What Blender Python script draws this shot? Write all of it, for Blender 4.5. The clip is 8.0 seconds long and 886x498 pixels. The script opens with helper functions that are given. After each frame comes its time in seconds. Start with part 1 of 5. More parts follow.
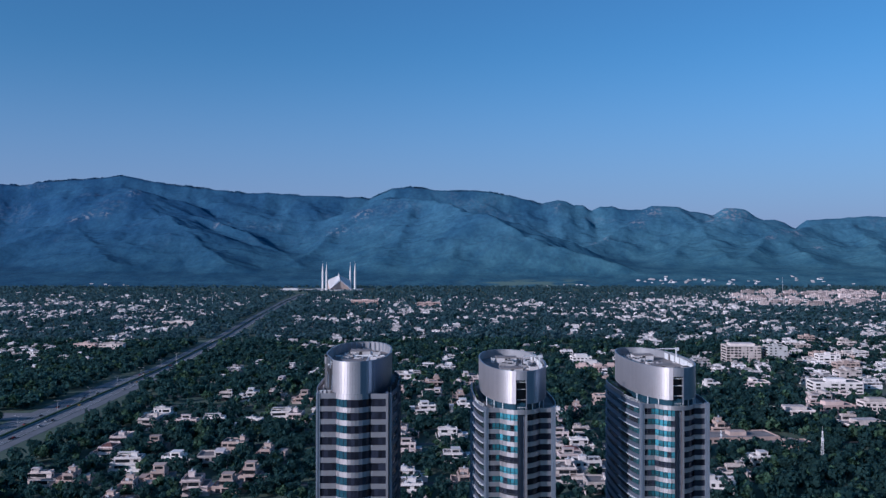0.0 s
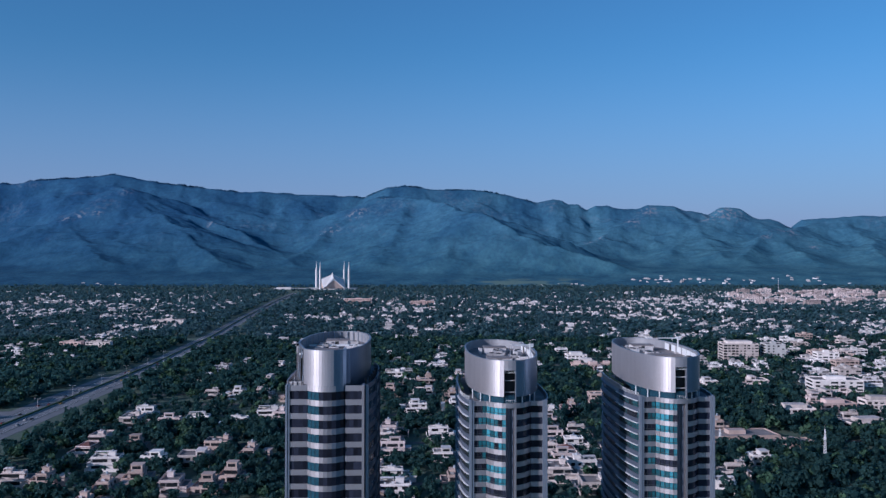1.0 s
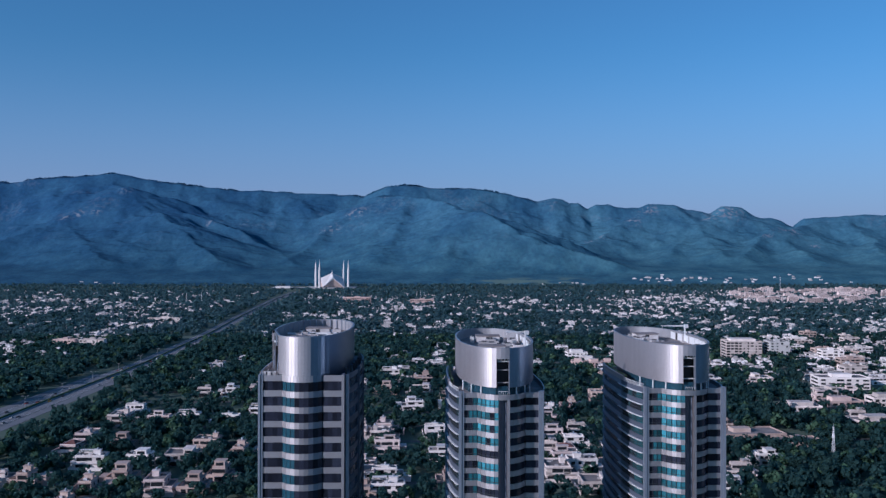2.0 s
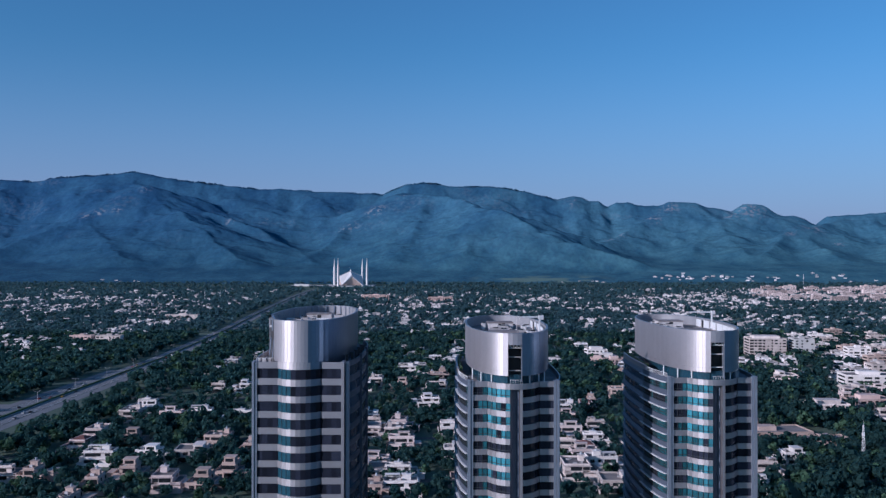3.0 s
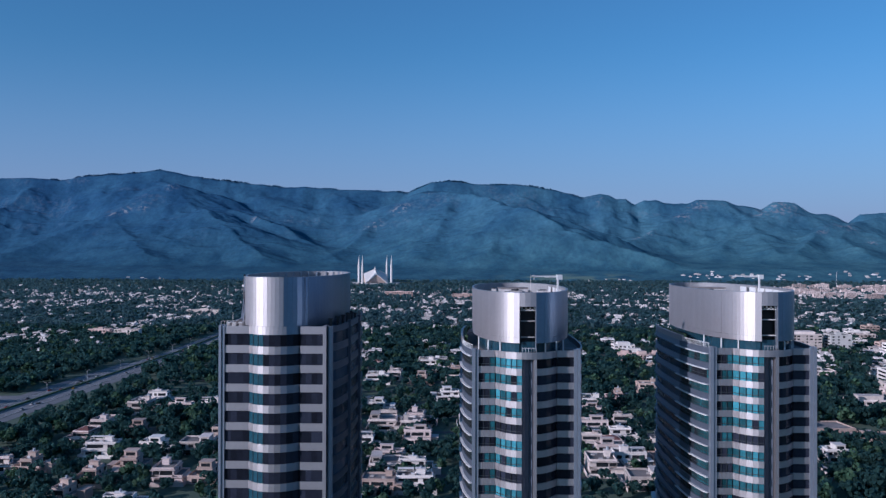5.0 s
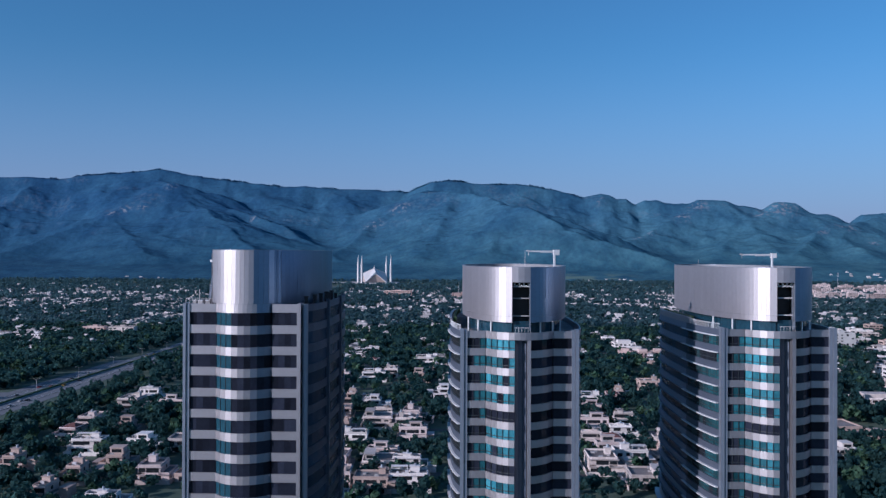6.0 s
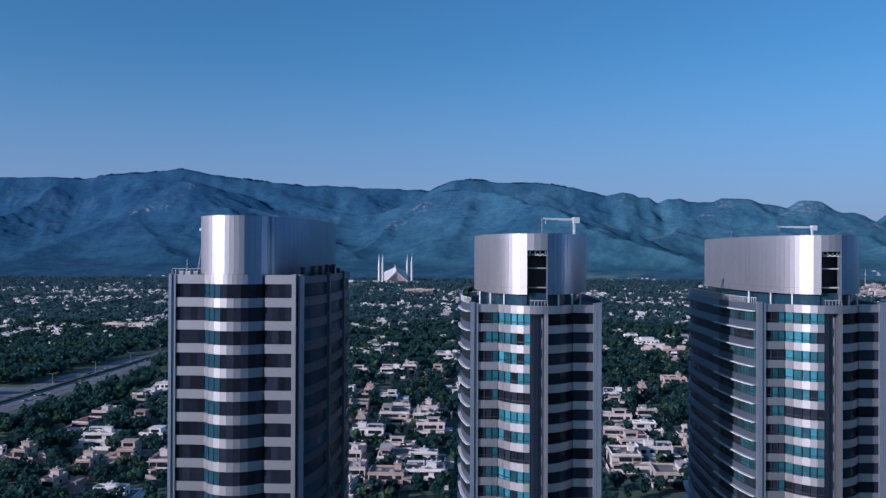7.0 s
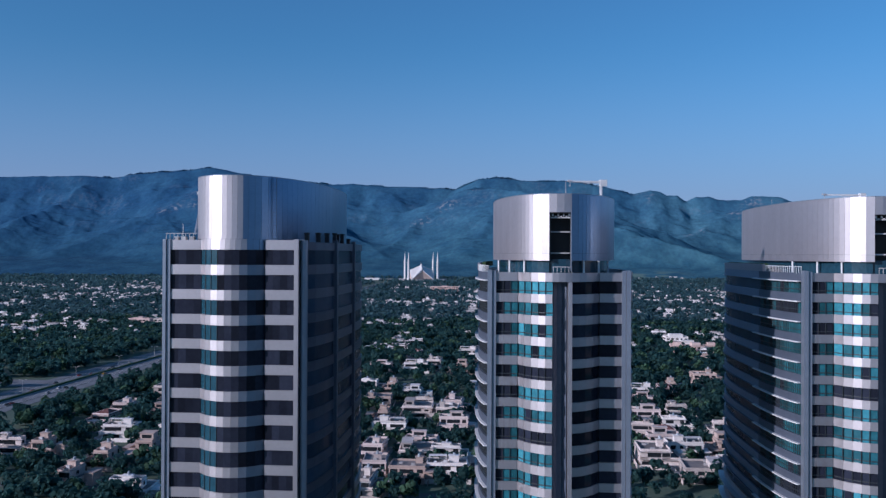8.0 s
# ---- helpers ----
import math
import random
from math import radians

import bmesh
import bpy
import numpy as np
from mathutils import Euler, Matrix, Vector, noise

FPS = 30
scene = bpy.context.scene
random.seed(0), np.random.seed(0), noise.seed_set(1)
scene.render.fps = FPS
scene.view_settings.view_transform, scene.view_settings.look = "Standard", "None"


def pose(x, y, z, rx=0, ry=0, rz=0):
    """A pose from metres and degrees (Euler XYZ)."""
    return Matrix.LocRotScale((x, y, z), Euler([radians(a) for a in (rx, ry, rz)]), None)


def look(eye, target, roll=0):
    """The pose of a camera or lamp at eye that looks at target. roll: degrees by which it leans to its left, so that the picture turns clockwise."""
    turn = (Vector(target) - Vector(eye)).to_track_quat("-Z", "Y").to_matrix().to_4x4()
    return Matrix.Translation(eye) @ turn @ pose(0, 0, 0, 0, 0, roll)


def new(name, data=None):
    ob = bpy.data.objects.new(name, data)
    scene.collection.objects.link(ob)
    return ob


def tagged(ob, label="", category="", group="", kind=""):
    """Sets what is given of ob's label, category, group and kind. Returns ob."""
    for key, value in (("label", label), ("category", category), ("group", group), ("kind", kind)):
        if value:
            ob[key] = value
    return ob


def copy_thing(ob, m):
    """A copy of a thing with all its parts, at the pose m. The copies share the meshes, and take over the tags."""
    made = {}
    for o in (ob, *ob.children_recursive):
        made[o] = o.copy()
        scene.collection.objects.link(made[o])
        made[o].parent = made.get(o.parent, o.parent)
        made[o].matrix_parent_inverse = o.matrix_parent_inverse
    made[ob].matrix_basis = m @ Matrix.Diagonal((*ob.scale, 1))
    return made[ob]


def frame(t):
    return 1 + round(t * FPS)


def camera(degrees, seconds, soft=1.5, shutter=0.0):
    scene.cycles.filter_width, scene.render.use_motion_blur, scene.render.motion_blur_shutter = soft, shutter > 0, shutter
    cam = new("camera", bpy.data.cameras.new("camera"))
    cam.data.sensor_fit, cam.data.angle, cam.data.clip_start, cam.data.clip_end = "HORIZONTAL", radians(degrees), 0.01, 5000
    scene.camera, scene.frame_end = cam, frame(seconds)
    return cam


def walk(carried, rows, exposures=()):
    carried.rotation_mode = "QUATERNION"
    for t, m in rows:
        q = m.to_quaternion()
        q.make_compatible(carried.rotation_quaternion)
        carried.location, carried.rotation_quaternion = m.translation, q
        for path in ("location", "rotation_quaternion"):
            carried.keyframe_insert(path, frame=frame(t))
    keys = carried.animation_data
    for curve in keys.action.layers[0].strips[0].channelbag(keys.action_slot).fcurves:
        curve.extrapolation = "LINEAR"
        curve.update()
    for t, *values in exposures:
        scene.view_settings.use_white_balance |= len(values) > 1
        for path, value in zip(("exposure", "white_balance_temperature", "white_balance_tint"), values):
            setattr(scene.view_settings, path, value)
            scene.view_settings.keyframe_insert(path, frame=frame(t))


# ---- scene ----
# ---------------------------------------------------------------- camera and walk
cam = camera(53.17, 8.0, soft=1.4)
# time, x, y, height, pitch, roll, heading
ROWS = [
    (0, 0.10, -0.00, 139.01, 0.390, -0.049, -1.304),
    (0.5, 2.09, 10.28, 136.30, 0.394, -0.060, -1.455),
    (1, 3.92, 20.03, 133.79, 0.409, -0.071, -1.614),
    (1.5, 5.79, 29.42, 131.28, 0.420, -0.073, -1.722),
    (3, 10.39, 52.02, 124.56, 0.346, -0.065, -0.306),
    (3.5, 11.72, 58.93, 122.21, 0.336, -0.061, 0.662),
    (4, 12.87, 66.06, 119.76, 0.303, -0.132, 1.242),
    (4.5, 14.03, 73.18, 117.39, 0.322, -0.121, 1.364),
    (6, 17.23, 93.77, 110.22, 0.391, -0.233, 1.404),
    (6.5, 18.09, 100.12, 107.94, 0.415, -0.205, 1.254),
    (7, 18.88, 106.47, 105.23, 0.392, -0.215, 2.802),
    (7.5, 19.45, 111.80, 102.84, 0.365, -0.211, 4.042),
    (8, 19.96, 116.99, 100.38, 0.337, -0.270, 4.508),
]
walk(cam, [(t, pose(x, y, z, 90 + pitch, roll, heading)) for t, x, y, z, pitch, roll, heading in ROWS],
     exposures=[(0.0, -0.35, 4640, 12), (8.0, -0.32, 4690, 12)])

# ---------------------------------------------------------------- sky and sun
SUN_ELEVATION, SUN_AZIMUTH = radians(17), radians(237.5)
world = bpy.data.worlds.new("sky")
scene.world = world
world.use_nodes = True
sky = world.node_tree.nodes.new("ShaderNodeTexSky")
sky.sky_type = "NISHITA"
sky.sun_disc = False
sky.sun_elevation, sky.sun_rotation = SUN_ELEVATION, SUN_AZIMUTH
sky.altitude, sky.air_density, sky.dust_density, sky.ozone_density = 600, 1.0, 1.7, 3.0
background = world.node_tree.nodes["Background"]
background.inputs["Strength"].default_value = 0.112
# dusty haze, thickest at the horizon all round
up = world.node_tree.nodes.new("ShaderNodeSeparateXYZ")
world.node_tree.links.new(world.node_tree.nodes.new("ShaderNodeTexCoord").outputs["Generated"], up.inputs[0])
thick = world.node_tree.nodes.new("ShaderNodeMapRange")
thick.interpolation_type = "SMOOTHSTEP"
for socket, value in (("From Min", -0.05), ("From Max", 0.24), ("To Min", 0.80), ("To Max", 0.0)):
    thick.inputs[socket].default_value = value
world.node_tree.links.new(up.outputs["Z"], thick.inputs["Value"])
clear = world.node_tree.nodes.new("ShaderNodeMix")
clear.data_type, clear.blend_type = "RGBA", "MULTIPLY"
clear.inputs[0].default_value = 1.0
clear.inputs[7].default_value = (0.85, 1.02, 0.97, 1)
world.node_tree.links.new(sky.outputs[0], clear.inputs[6])
haze = world.node_tree.nodes.new("ShaderNodeMix")
haze.data_type = "RGBA"
haze.inputs[7].default_value = (3.5, 3.25, 4.55, 1)
world.node_tree.links.new(thick.outputs[0], haze.inputs[0])
world.node_tree.links.new(clear.outputs[2], haze.inputs[6])
world.node_tree.links.new(haze.outputs[2], background.inputs["Color"])
sun = new("sun", bpy.data.lights.new("sun", "SUN"))
sun.data.energy, sun.data.angle, sun.data.color = 5.7, radians(0.6), (1.0, 0.765, 0.61)
to_sun = Vector((math.sin(SUN_AZIMUTH) * math.cos(SUN_ELEVATION), math.cos(SUN_AZIMUTH) * math.cos(SUN_ELEVATION), math.sin(SUN_ELEVATION)))
sun.matrix_world = look((-400, -200, 300), Vector((-400, -200, 300)) - to_sun)


# ---------------------------------------------------------------- materials
def material(name, dark, light, rough=0.8, metal=0.0, scale=0.5, fine=8.0, bump=0.0, by="", spread=0.25, spec=0.5, leafy=0.0):
    """Two scales of noise mix dark and light; by: '', 'object' or 'island' adds a random tint of that spread."""
    m = bpy.data.materials.new(name)
    m.use_nodes = True
    nt = m.node_tree
    bsdf = nt.nodes["Principled BSDF"]
    geo = nt.nodes.new("ShaderNodeNewGeometry")
    big, small = nt.nodes.new("ShaderNodeTexNoise"), nt.nodes.new("ShaderNodeTexNoise")
    for n, s, d in ((big, scale, 3), (small, fine, 2)):
        n.inputs["Scale"].default_value, n.inputs["Detail"].default_value = s, d
        nt.links.new(geo.outputs["Position"], n.inputs["Vector"])
    mean = nt.nodes.new("ShaderNodeMath")
    mean.operation = "MULTIPLY_ADD"
    mean.inputs[1].default_value = 0.55
    half = nt.nodes.new("ShaderNodeMath")
    half.operation = "MULTIPLY"
    half.inputs[1].default_value = 0.45
    nt.links.new(small.outputs[0], half.inputs[0])
    nt.links.new(big.outputs[0], mean.inputs[0])
    nt.links.new(half.outputs[0], mean.inputs[2])
    ramp = nt.nodes.new("ShaderNodeValToRGB")
    ramp.color_ramp.elements[0].position, ramp.color_ramp.elements[1].position = 0.3, 0.7
    ramp.color_ramp.elements[0].color, ramp.color_ramp.elements[1].color = (*dark, 1), (*light, 1)
    nt.links.new(mean.outputs[0], ramp.inputs[0])
    colour = ramp.outputs[0]
    if by:
        if by == "object":
            rnd = nt.nodes.new("ShaderNodeObjectInfo").outputs["Random"]
        else:
            rnd = geo.outputs["Random Per Island"]
        gain = nt.nodes.new("ShaderNodeMapRange")
        gain.inputs["To Min"].default_value, gain.inputs["To Max"].default_value = 1 - spread, 1 + spread
        nt.links.new(rnd, gain.inputs["Value"])
        scaled = nt.nodes.new("ShaderNodeVectorMath")
        scaled.operation = "SCALE"
        nt.links.new(colour, scaled.inputs[0])
        nt.links.new(gain.outputs[0], scaled.inputs["Scale"])
        colour = scaled.outputs[0]
    nt.links.new(colour, bsdf.inputs["Base Color"])
    bsdf.inputs["Roughness"].default_value, bsdf.inputs["Metallic"].default_value = rough, metal
    bsdf.inputs["Specular IOR Level"].default_value = spec
    if leafy:
        thin = nt.nodes.new("ShaderNodeBsdfTranslucent")
        both = nt.nodes.new("ShaderNodeMixShader")
        both.inputs[0].default_value = leafy
        nt.links.new(colour, thin.inputs["Color"])
        nt.links.new(bsdf.outputs[0], both.inputs[1])
        nt.links.new(thin.outputs[0], both.inputs[2])
        nt.links.new(both.outputs[0], nt.nodes["Material Output"].inputs["Surface"])
    if bump:
        b = nt.nodes.new("ShaderNodeBump")
        b.inputs["Strength"].default_value, b.inputs["Distance"].default_value = bump, 0.3
        nt.links.new(small.outputs[0], b.inputs["Height"])
        nt.links.new(b.outputs[0], bsdf.inputs["Normal"])
    return m


CLADDING = material("aluminium_cladding", (0.49, 0.455, 0.463), (0.55, 0.513, 0.521), 0.52, 0.82, 0.15, 1.5, by="object", spread=0.04)


def brushed(m, amount):
    """Sheet metal brushed across, so that its gloss spreads up and down."""
    nt = m.node_tree
    up = nt.nodes.new("ShaderNodeCombineXYZ")
    up.inputs["Z"].default_value = 1.0
    bsdf = nt.nodes["Principled BSDF"]
    nt.links.new(up.outputs[0], bsdf.inputs["Tangent"])
    bsdf.inputs["Anisotropic"].default_value = amount


brushed(CLADDING, 0.2)
# bluer cladding copies: the drums' shaded east side and its reflections painted in
DEEP_SHADE_PANEL = material("deep_shade_panel", (0.092, 0.155, 0.260), (0.118, 0.188, 0.305), 0.30, 1.0, 0.15, 1.5, by="object", spread=0.06)
SHADE_PANEL = material("shade_blue_grey_panel", (0.20, 0.27, 0.38), (0.24, 0.32, 0.44), 0.34, 1.0, 0.15, 1.5, by="object", spread=0.06)
SPANDREL = material("spandrel_panel", (0.40, 0.376, 0.388), (0.46, 0.436, 0.448), 0.46, 0.85, 0.2, 2.0, by="object", spread=0.05)
# side metals toned darker than the spandrels, flank shade put into their colour
SHADE_TONED = material("shade_toned_metal", (0.046, 0.060, 0.090), (0.074, 0.094, 0.130), 0.45, 0.1, 0.2, 2.0, by="object", spread=0.1)
SHADED_FLANK = material("shaded_far_flank", (0.165, 0.210, 0.290), (0.210, 0.255, 0.340), 0.45, 0.1, 0.2, 2.0, by="object", spread=0.1)
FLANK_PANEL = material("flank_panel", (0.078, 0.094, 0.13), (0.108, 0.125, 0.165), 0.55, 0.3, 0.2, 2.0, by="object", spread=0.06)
PIER = material("pier_cladding", (0.22, 0.25, 0.305), (0.28, 0.31, 0.365), 0.4, 0.5, 0.1, 1.0)
WHITE_METAL = material("white_metal", (0.62, 0.62, 0.62), (0.74, 0.73, 0.72), 0.5, 0.0, 0.5, 3.0)
DARK_GLASS = material("dark_glass", (0.015, 0.017, 0.028), (0.025, 0.029, 0.044), 0.08, 0.0, 0.4, 2.0, by="object", spread=0.5, spec=0.14)
# blue sheen of the flank glass is put into its colour, gloss cut back
SIDE_GLASS = material("sheen_toned_side_glazing", (0.028, 0.048, 0.082), (0.046, 0.074, 0.115), 0.25, 0.0, 0.4, 2.0, by="object", spread=0.5, spec=0.04)
TEAL_GLASS = material("teal_glass_with_blind", (0.030, 0.125, 0.165), (0.075, 0.225, 0.275), 0.12, 0.0, 0.6, 2.0, by="object", spread=0.6)
FLANK_GLASS = material("dim_teal_glass", (0.018, 0.075, 0.095), (0.04, 0.14, 0.17), 0.12, 0.0, 0.6, 2.0, by="object", spread=0.6)
STOREY_GLASS = material("blue_storey_glass", (0.013, 0.038, 0.060), (0.026, 0.065, 0.095), 0.15, 0.0, 0.5, 2.0)
TEAL_REFLECTION = material("teal_reflection_glass", (0.014, 0.045, 0.068), (0.026, 0.075, 0.105), 0.1, 0.0, 0.6, 2.0)
MULLION = material("dark_mullion", (0.02, 0.025, 0.03), (0.03, 0.035, 0.04), 0.5)
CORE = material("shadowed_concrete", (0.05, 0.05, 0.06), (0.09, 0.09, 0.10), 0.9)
DARK_STEEL = material("dark_galvanised_steel", (0.07, 0.072, 0.08), (0.14, 0.14, 0.15), 0.6, 0.3, 0.4, 3.0)
DECK = material("roof_deck", (0.15, 0.13, 0.125), (0.32, 0.28, 0.265), 0.9, 0.0, 0.25, 1.6, bump=0.3)
PLANT = material("plant_equipment", (0.34, 0.32, 0.32), (0.60, 0.57, 0.55), 0.7, 0.0, 0.5, 3.0, by="object", spread=0.4)
LINING = material("drum_lining", (0.22, 0.22, 0.24), (0.32, 0.315, 0.32), 0.7, 0.2, 0.3, 2.0)
BLACK = material("black_equipment_and_void", (0.012, 0.012, 0.014), (0.025, 0.025, 0.028), 0.7)
HEDGE = material("hedge_leaves", (0.03, 0.06, 0.02), (0.06, 0.10, 0.04), 0.9, 0, 1.0, 6.0, bump=0.6)
PLASTER_TAN = material("tan_house_plaster", (0.34, 0.255, 0.215), (0.53, 0.405, 0.345), 0.85, 0, 0.12, 1.5, by="object", spread=0.2)
PLASTER_PINK = material("pink_house_plaster", (0.48, 0.385, 0.355), (0.70, 0.585, 0.54), 0.85, 0, 0.12, 1.5, by="object", spread=0.18)
PLASTER_WHITE = material("white_house_plaster", (0.60, 0.545, 0.51), (0.80, 0.735, 0.69), 0.8, 0, 0.12, 1.5, by="object", spread=0.2)
PLASTER = material("house_plaster", (0.36, 0.305, 0.275), (0.72, 0.625, 0.57), 0.85, 0, 0.12, 1.5, by="object", spread=0.32)
PLASTER_FAR = material("house_plaster_far", (0.40, 0.37, 0.36), (0.72, 0.675, 0.655), 0.85, 0, 0.012, 0.6, by="island", spread=0.5)
ROOF = material("roof_screed", (0.10, 0.092, 0.09), (0.25, 0.215, 0.20), 0.95, 0, 0.10, 1.2, by="object", spread=0.35)
ROOF_FAR = material("roof_screed_far", (0.075, 0.072, 0.072), (0.19, 0.165, 0.155), 0.95, 0, 0.012, 0.6, by="island", spread=0.45)
RED_TILE = material("red_roof_tile", (0.12, 0.05, 0.04), (0.20, 0.085, 0.07), 0.85, 0, 0.4, 3.0, by="object", spread=0.3)
WINDOW = material("house_window", (0.012, 0.014, 0.018), (0.03, 0.035, 0.04), 0.15)
TANK = material("water_tank", (0.10, 0.16, 0.22), (0.5, 0.5, 0.5), 0.6, 0, 0.4, 2.0)
FLATS = material("flats_render", (0.42, 0.33, 0.30), (0.66, 0.55, 0.51), 0.9, 0, 0.01, 0.3, by="island", spread=0.4)
PINK_STONE = material("pink_brick_render", (0.46, 0.33, 0.29), (0.66, 0.50, 0.44), 0.9, 0, 0.05, 1.0, by="object", spread=0.25)
GRASS = material("ground_cover", (0.050, 0.082, 0.056), (0.094, 0.126, 0.084), 0.95, 0, 0.012, 0.25, bump=0.2)
ASPHALT = material("asphalt", (0.13, 0.13, 0.14), (0.20, 0.20, 0.21), 0.85, 0, 0.05, 1.0)
STREET = material("street_asphalt", (0.06, 0.06, 0.062), (0.11, 0.105, 0.10), 0.9, 0, 0.05, 1.0)
CONCRETE = material("pale_concrete", (0.36, 0.35, 0.34), (0.52, 0.50, 0.48), 0.9, 0, 0.1, 1.5)
PAINT = material("road_paint", (0.55, 0.55, 0.53), (0.75, 0.75, 0.72), 0.8)
# haze is painted into the leaf blue, strongest in the far trees' leaves
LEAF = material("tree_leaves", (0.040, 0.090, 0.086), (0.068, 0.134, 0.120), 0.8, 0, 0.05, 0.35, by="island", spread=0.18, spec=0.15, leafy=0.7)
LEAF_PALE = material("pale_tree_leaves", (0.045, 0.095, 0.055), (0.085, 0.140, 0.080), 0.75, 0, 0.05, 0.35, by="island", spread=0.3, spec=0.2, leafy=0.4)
HAZED_LEAF = material("haze_blue_leaves", (0.062, 0.122, 0.136), (0.098, 0.165, 0.180), 0.8, 0, 0.02, 0.2, by="island", spread=0.15, spec=0.2, leafy=0.55)
BARK = material("bark", (0.05, 0.04, 0.03), (0.11, 0.085, 0.06), 0.95, 0, 1.0, 8.0)
MARBLE = material("white_marble", (0.56, 0.53, 0.51), (0.70, 0.67, 0.65), 0.55, 0, 0.02, 0.3)
RUBBER = material("tyre_rubber", (0.01, 0.01, 0.01), (0.02, 0.02, 0.02), 0.9)
CAR_PAINTS = [material(n, c, [min(1, v * 1.15) for v in c], 0.3, 0.2, 1.0, 5.0) for n, c in (
    ("white_car_paint", (0.6, 0.6, 0.6)), ("silver_car_paint", (0.35, 0.36, 0.38)), ("black_car_paint", (0.02, 0.02, 0.022)),
    ("red_car_paint", (0.25, 0.02, 0.02)), ("yellow_car_paint", (0.6, 0.35, 0.03)))]


def hill_material():
    m = bpy.data.materials.new("hazed_forested_hillside")
    m.use_nodes = True
    nt = m.node_tree
    bsdf = nt.nodes["Principled BSDF"]
    geo = nt.nodes.new("ShaderNodeNewGeometry")

    def noise_node(scale, detail):
        n = nt.nodes.new("ShaderNodeTexNoise")
        n.inputs["Scale"].default_value, n.inputs["Detail"].default_value = scale, detail
        nt.links.new(geo.outputs["Position"], n.inputs["Vector"])
        return n.outputs[0]

    def ramp_node(value, stops):
        r = nt.nodes.new("ShaderNodeValToRGB")
        for e, (p, c) in zip(r.color_ramp.elements, stops):
            e.position, e.color = p, (*c, 1)
        nt.links.new(value, r.inputs[0])
        return r.outputs[0]

    # haze is painted in: both woods lean blue, the higher one more
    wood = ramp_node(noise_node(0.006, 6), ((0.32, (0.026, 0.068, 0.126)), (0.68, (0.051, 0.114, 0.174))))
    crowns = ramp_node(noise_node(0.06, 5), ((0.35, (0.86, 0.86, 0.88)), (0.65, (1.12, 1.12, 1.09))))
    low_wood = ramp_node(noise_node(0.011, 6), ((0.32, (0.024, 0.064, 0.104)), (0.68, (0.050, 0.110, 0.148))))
    place = nt.nodes.new("ShaderNodeSeparateXYZ")
    nt.links.new(geo.outputs["Position"], place.inputs[0])
    zone = nt.nodes.new("ShaderNodeMapRange")
    zone.inputs["From Min"].default_value, zone.inputs["From Max"].default_value = 60, 330
    nt.links.new(place.outputs["Z"], zone.inputs["Value"])
    belts = nt.nodes.new("ShaderNodeMix")
    belts.data_type = "RGBA"
    nt.links.new(zone.outputs[0], belts.inputs[0])
    nt.links.new(low_wood, belts.inputs[6])
    nt.links.new(wood, belts.inputs[7])
    wood = belts.outputs[2]
    mix = nt.nodes.new("ShaderNodeMix")
    mix.data_type, mix.blend_type = "RGBA", "MULTIPLY"
    mix.inputs[0].default_value = 1.0
    nt.links.new(wood, mix.inputs[6])
    nt.links.new(crowns, mix.inputs[7])
    # haze painted into the wood colour: darker and bluer west, paler east
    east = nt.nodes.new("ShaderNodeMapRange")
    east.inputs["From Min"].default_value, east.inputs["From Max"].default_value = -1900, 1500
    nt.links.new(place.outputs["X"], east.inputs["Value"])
    haze_gain = ramp_node(east.outputs[0], ((0.0, (0.78, 0.90, 1.08)), (1.0, (1.55, 1.52, 1.38))))
    hazy_wood = nt.nodes.new("ShaderNodeMix")
    hazy_wood.data_type, hazy_wood.blend_type = "RGBA", "MULTIPLY"
    hazy_wood.inputs[0].default_value = 1.0
    nt.links.new(mix.outputs[2], hazy_wood.inputs[6])
    nt.links.new(haze_gain, hazy_wood.inputs[7])
    # open grass on the lowest slopes
    field = nt.nodes.new("ShaderNodeMix")
    field.data_type = "RGBA"
    grass_attr = nt.nodes.new("ShaderNodeAttribute")
    grass_attr.attribute_name = "grass"
    nt.links.new(grass_attr.outputs["Fac"], field.inputs[0])
    nt.links.new(hazy_wood.outputs[2], field.inputs[6])
    field.inputs[7].default_value = (0.125, 0.185, 0.165, 1)
    rocky = nt.nodes.new("ShaderNodeMix")
    rocky.data_type = "RGBA"
    nt.links.new(field.outputs[2], rocky.inputs[6])
    rocky.inputs[7].default_value = (0.18, 0.205, 0.25, 1)
    rock_attr = nt.nodes.new("ShaderNodeAttribute")
    rock_attr.attribute_name = "rock"
    speck = ramp_node(noise_node(0.055, 5), ((0.5, (0, 0, 0)), (0.58, (1, 1, 1))))
    amount = nt.nodes.new("ShaderNodeMath")
    amount.operation = "MULTIPLY"
    nt.links.new(rock_attr.outputs["Fac"], amount.inputs[0])
    nt.links.new(speck, amount.inputs[1])
    nt.links.new(amount.outputs[0], rocky.inputs[0])
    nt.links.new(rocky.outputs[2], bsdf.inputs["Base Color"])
    bsdf.inputs["Roughness"].default_value = 0.95
    bsdf.inputs["Specular IOR Level"].default_value = 0.1
    b = nt.nodes.new("ShaderNodeBump")
    b.inputs["Strength"].default_value, b.inputs["Distance"].default_value = 0.4, 8.0
    nt.links.new(noise_node(0.035, 5), b.inputs["Height"])
    nt.links.new(b.outputs[0], bsdf.inputs["Normal"])
    return m


HILLSIDE = hill_material()


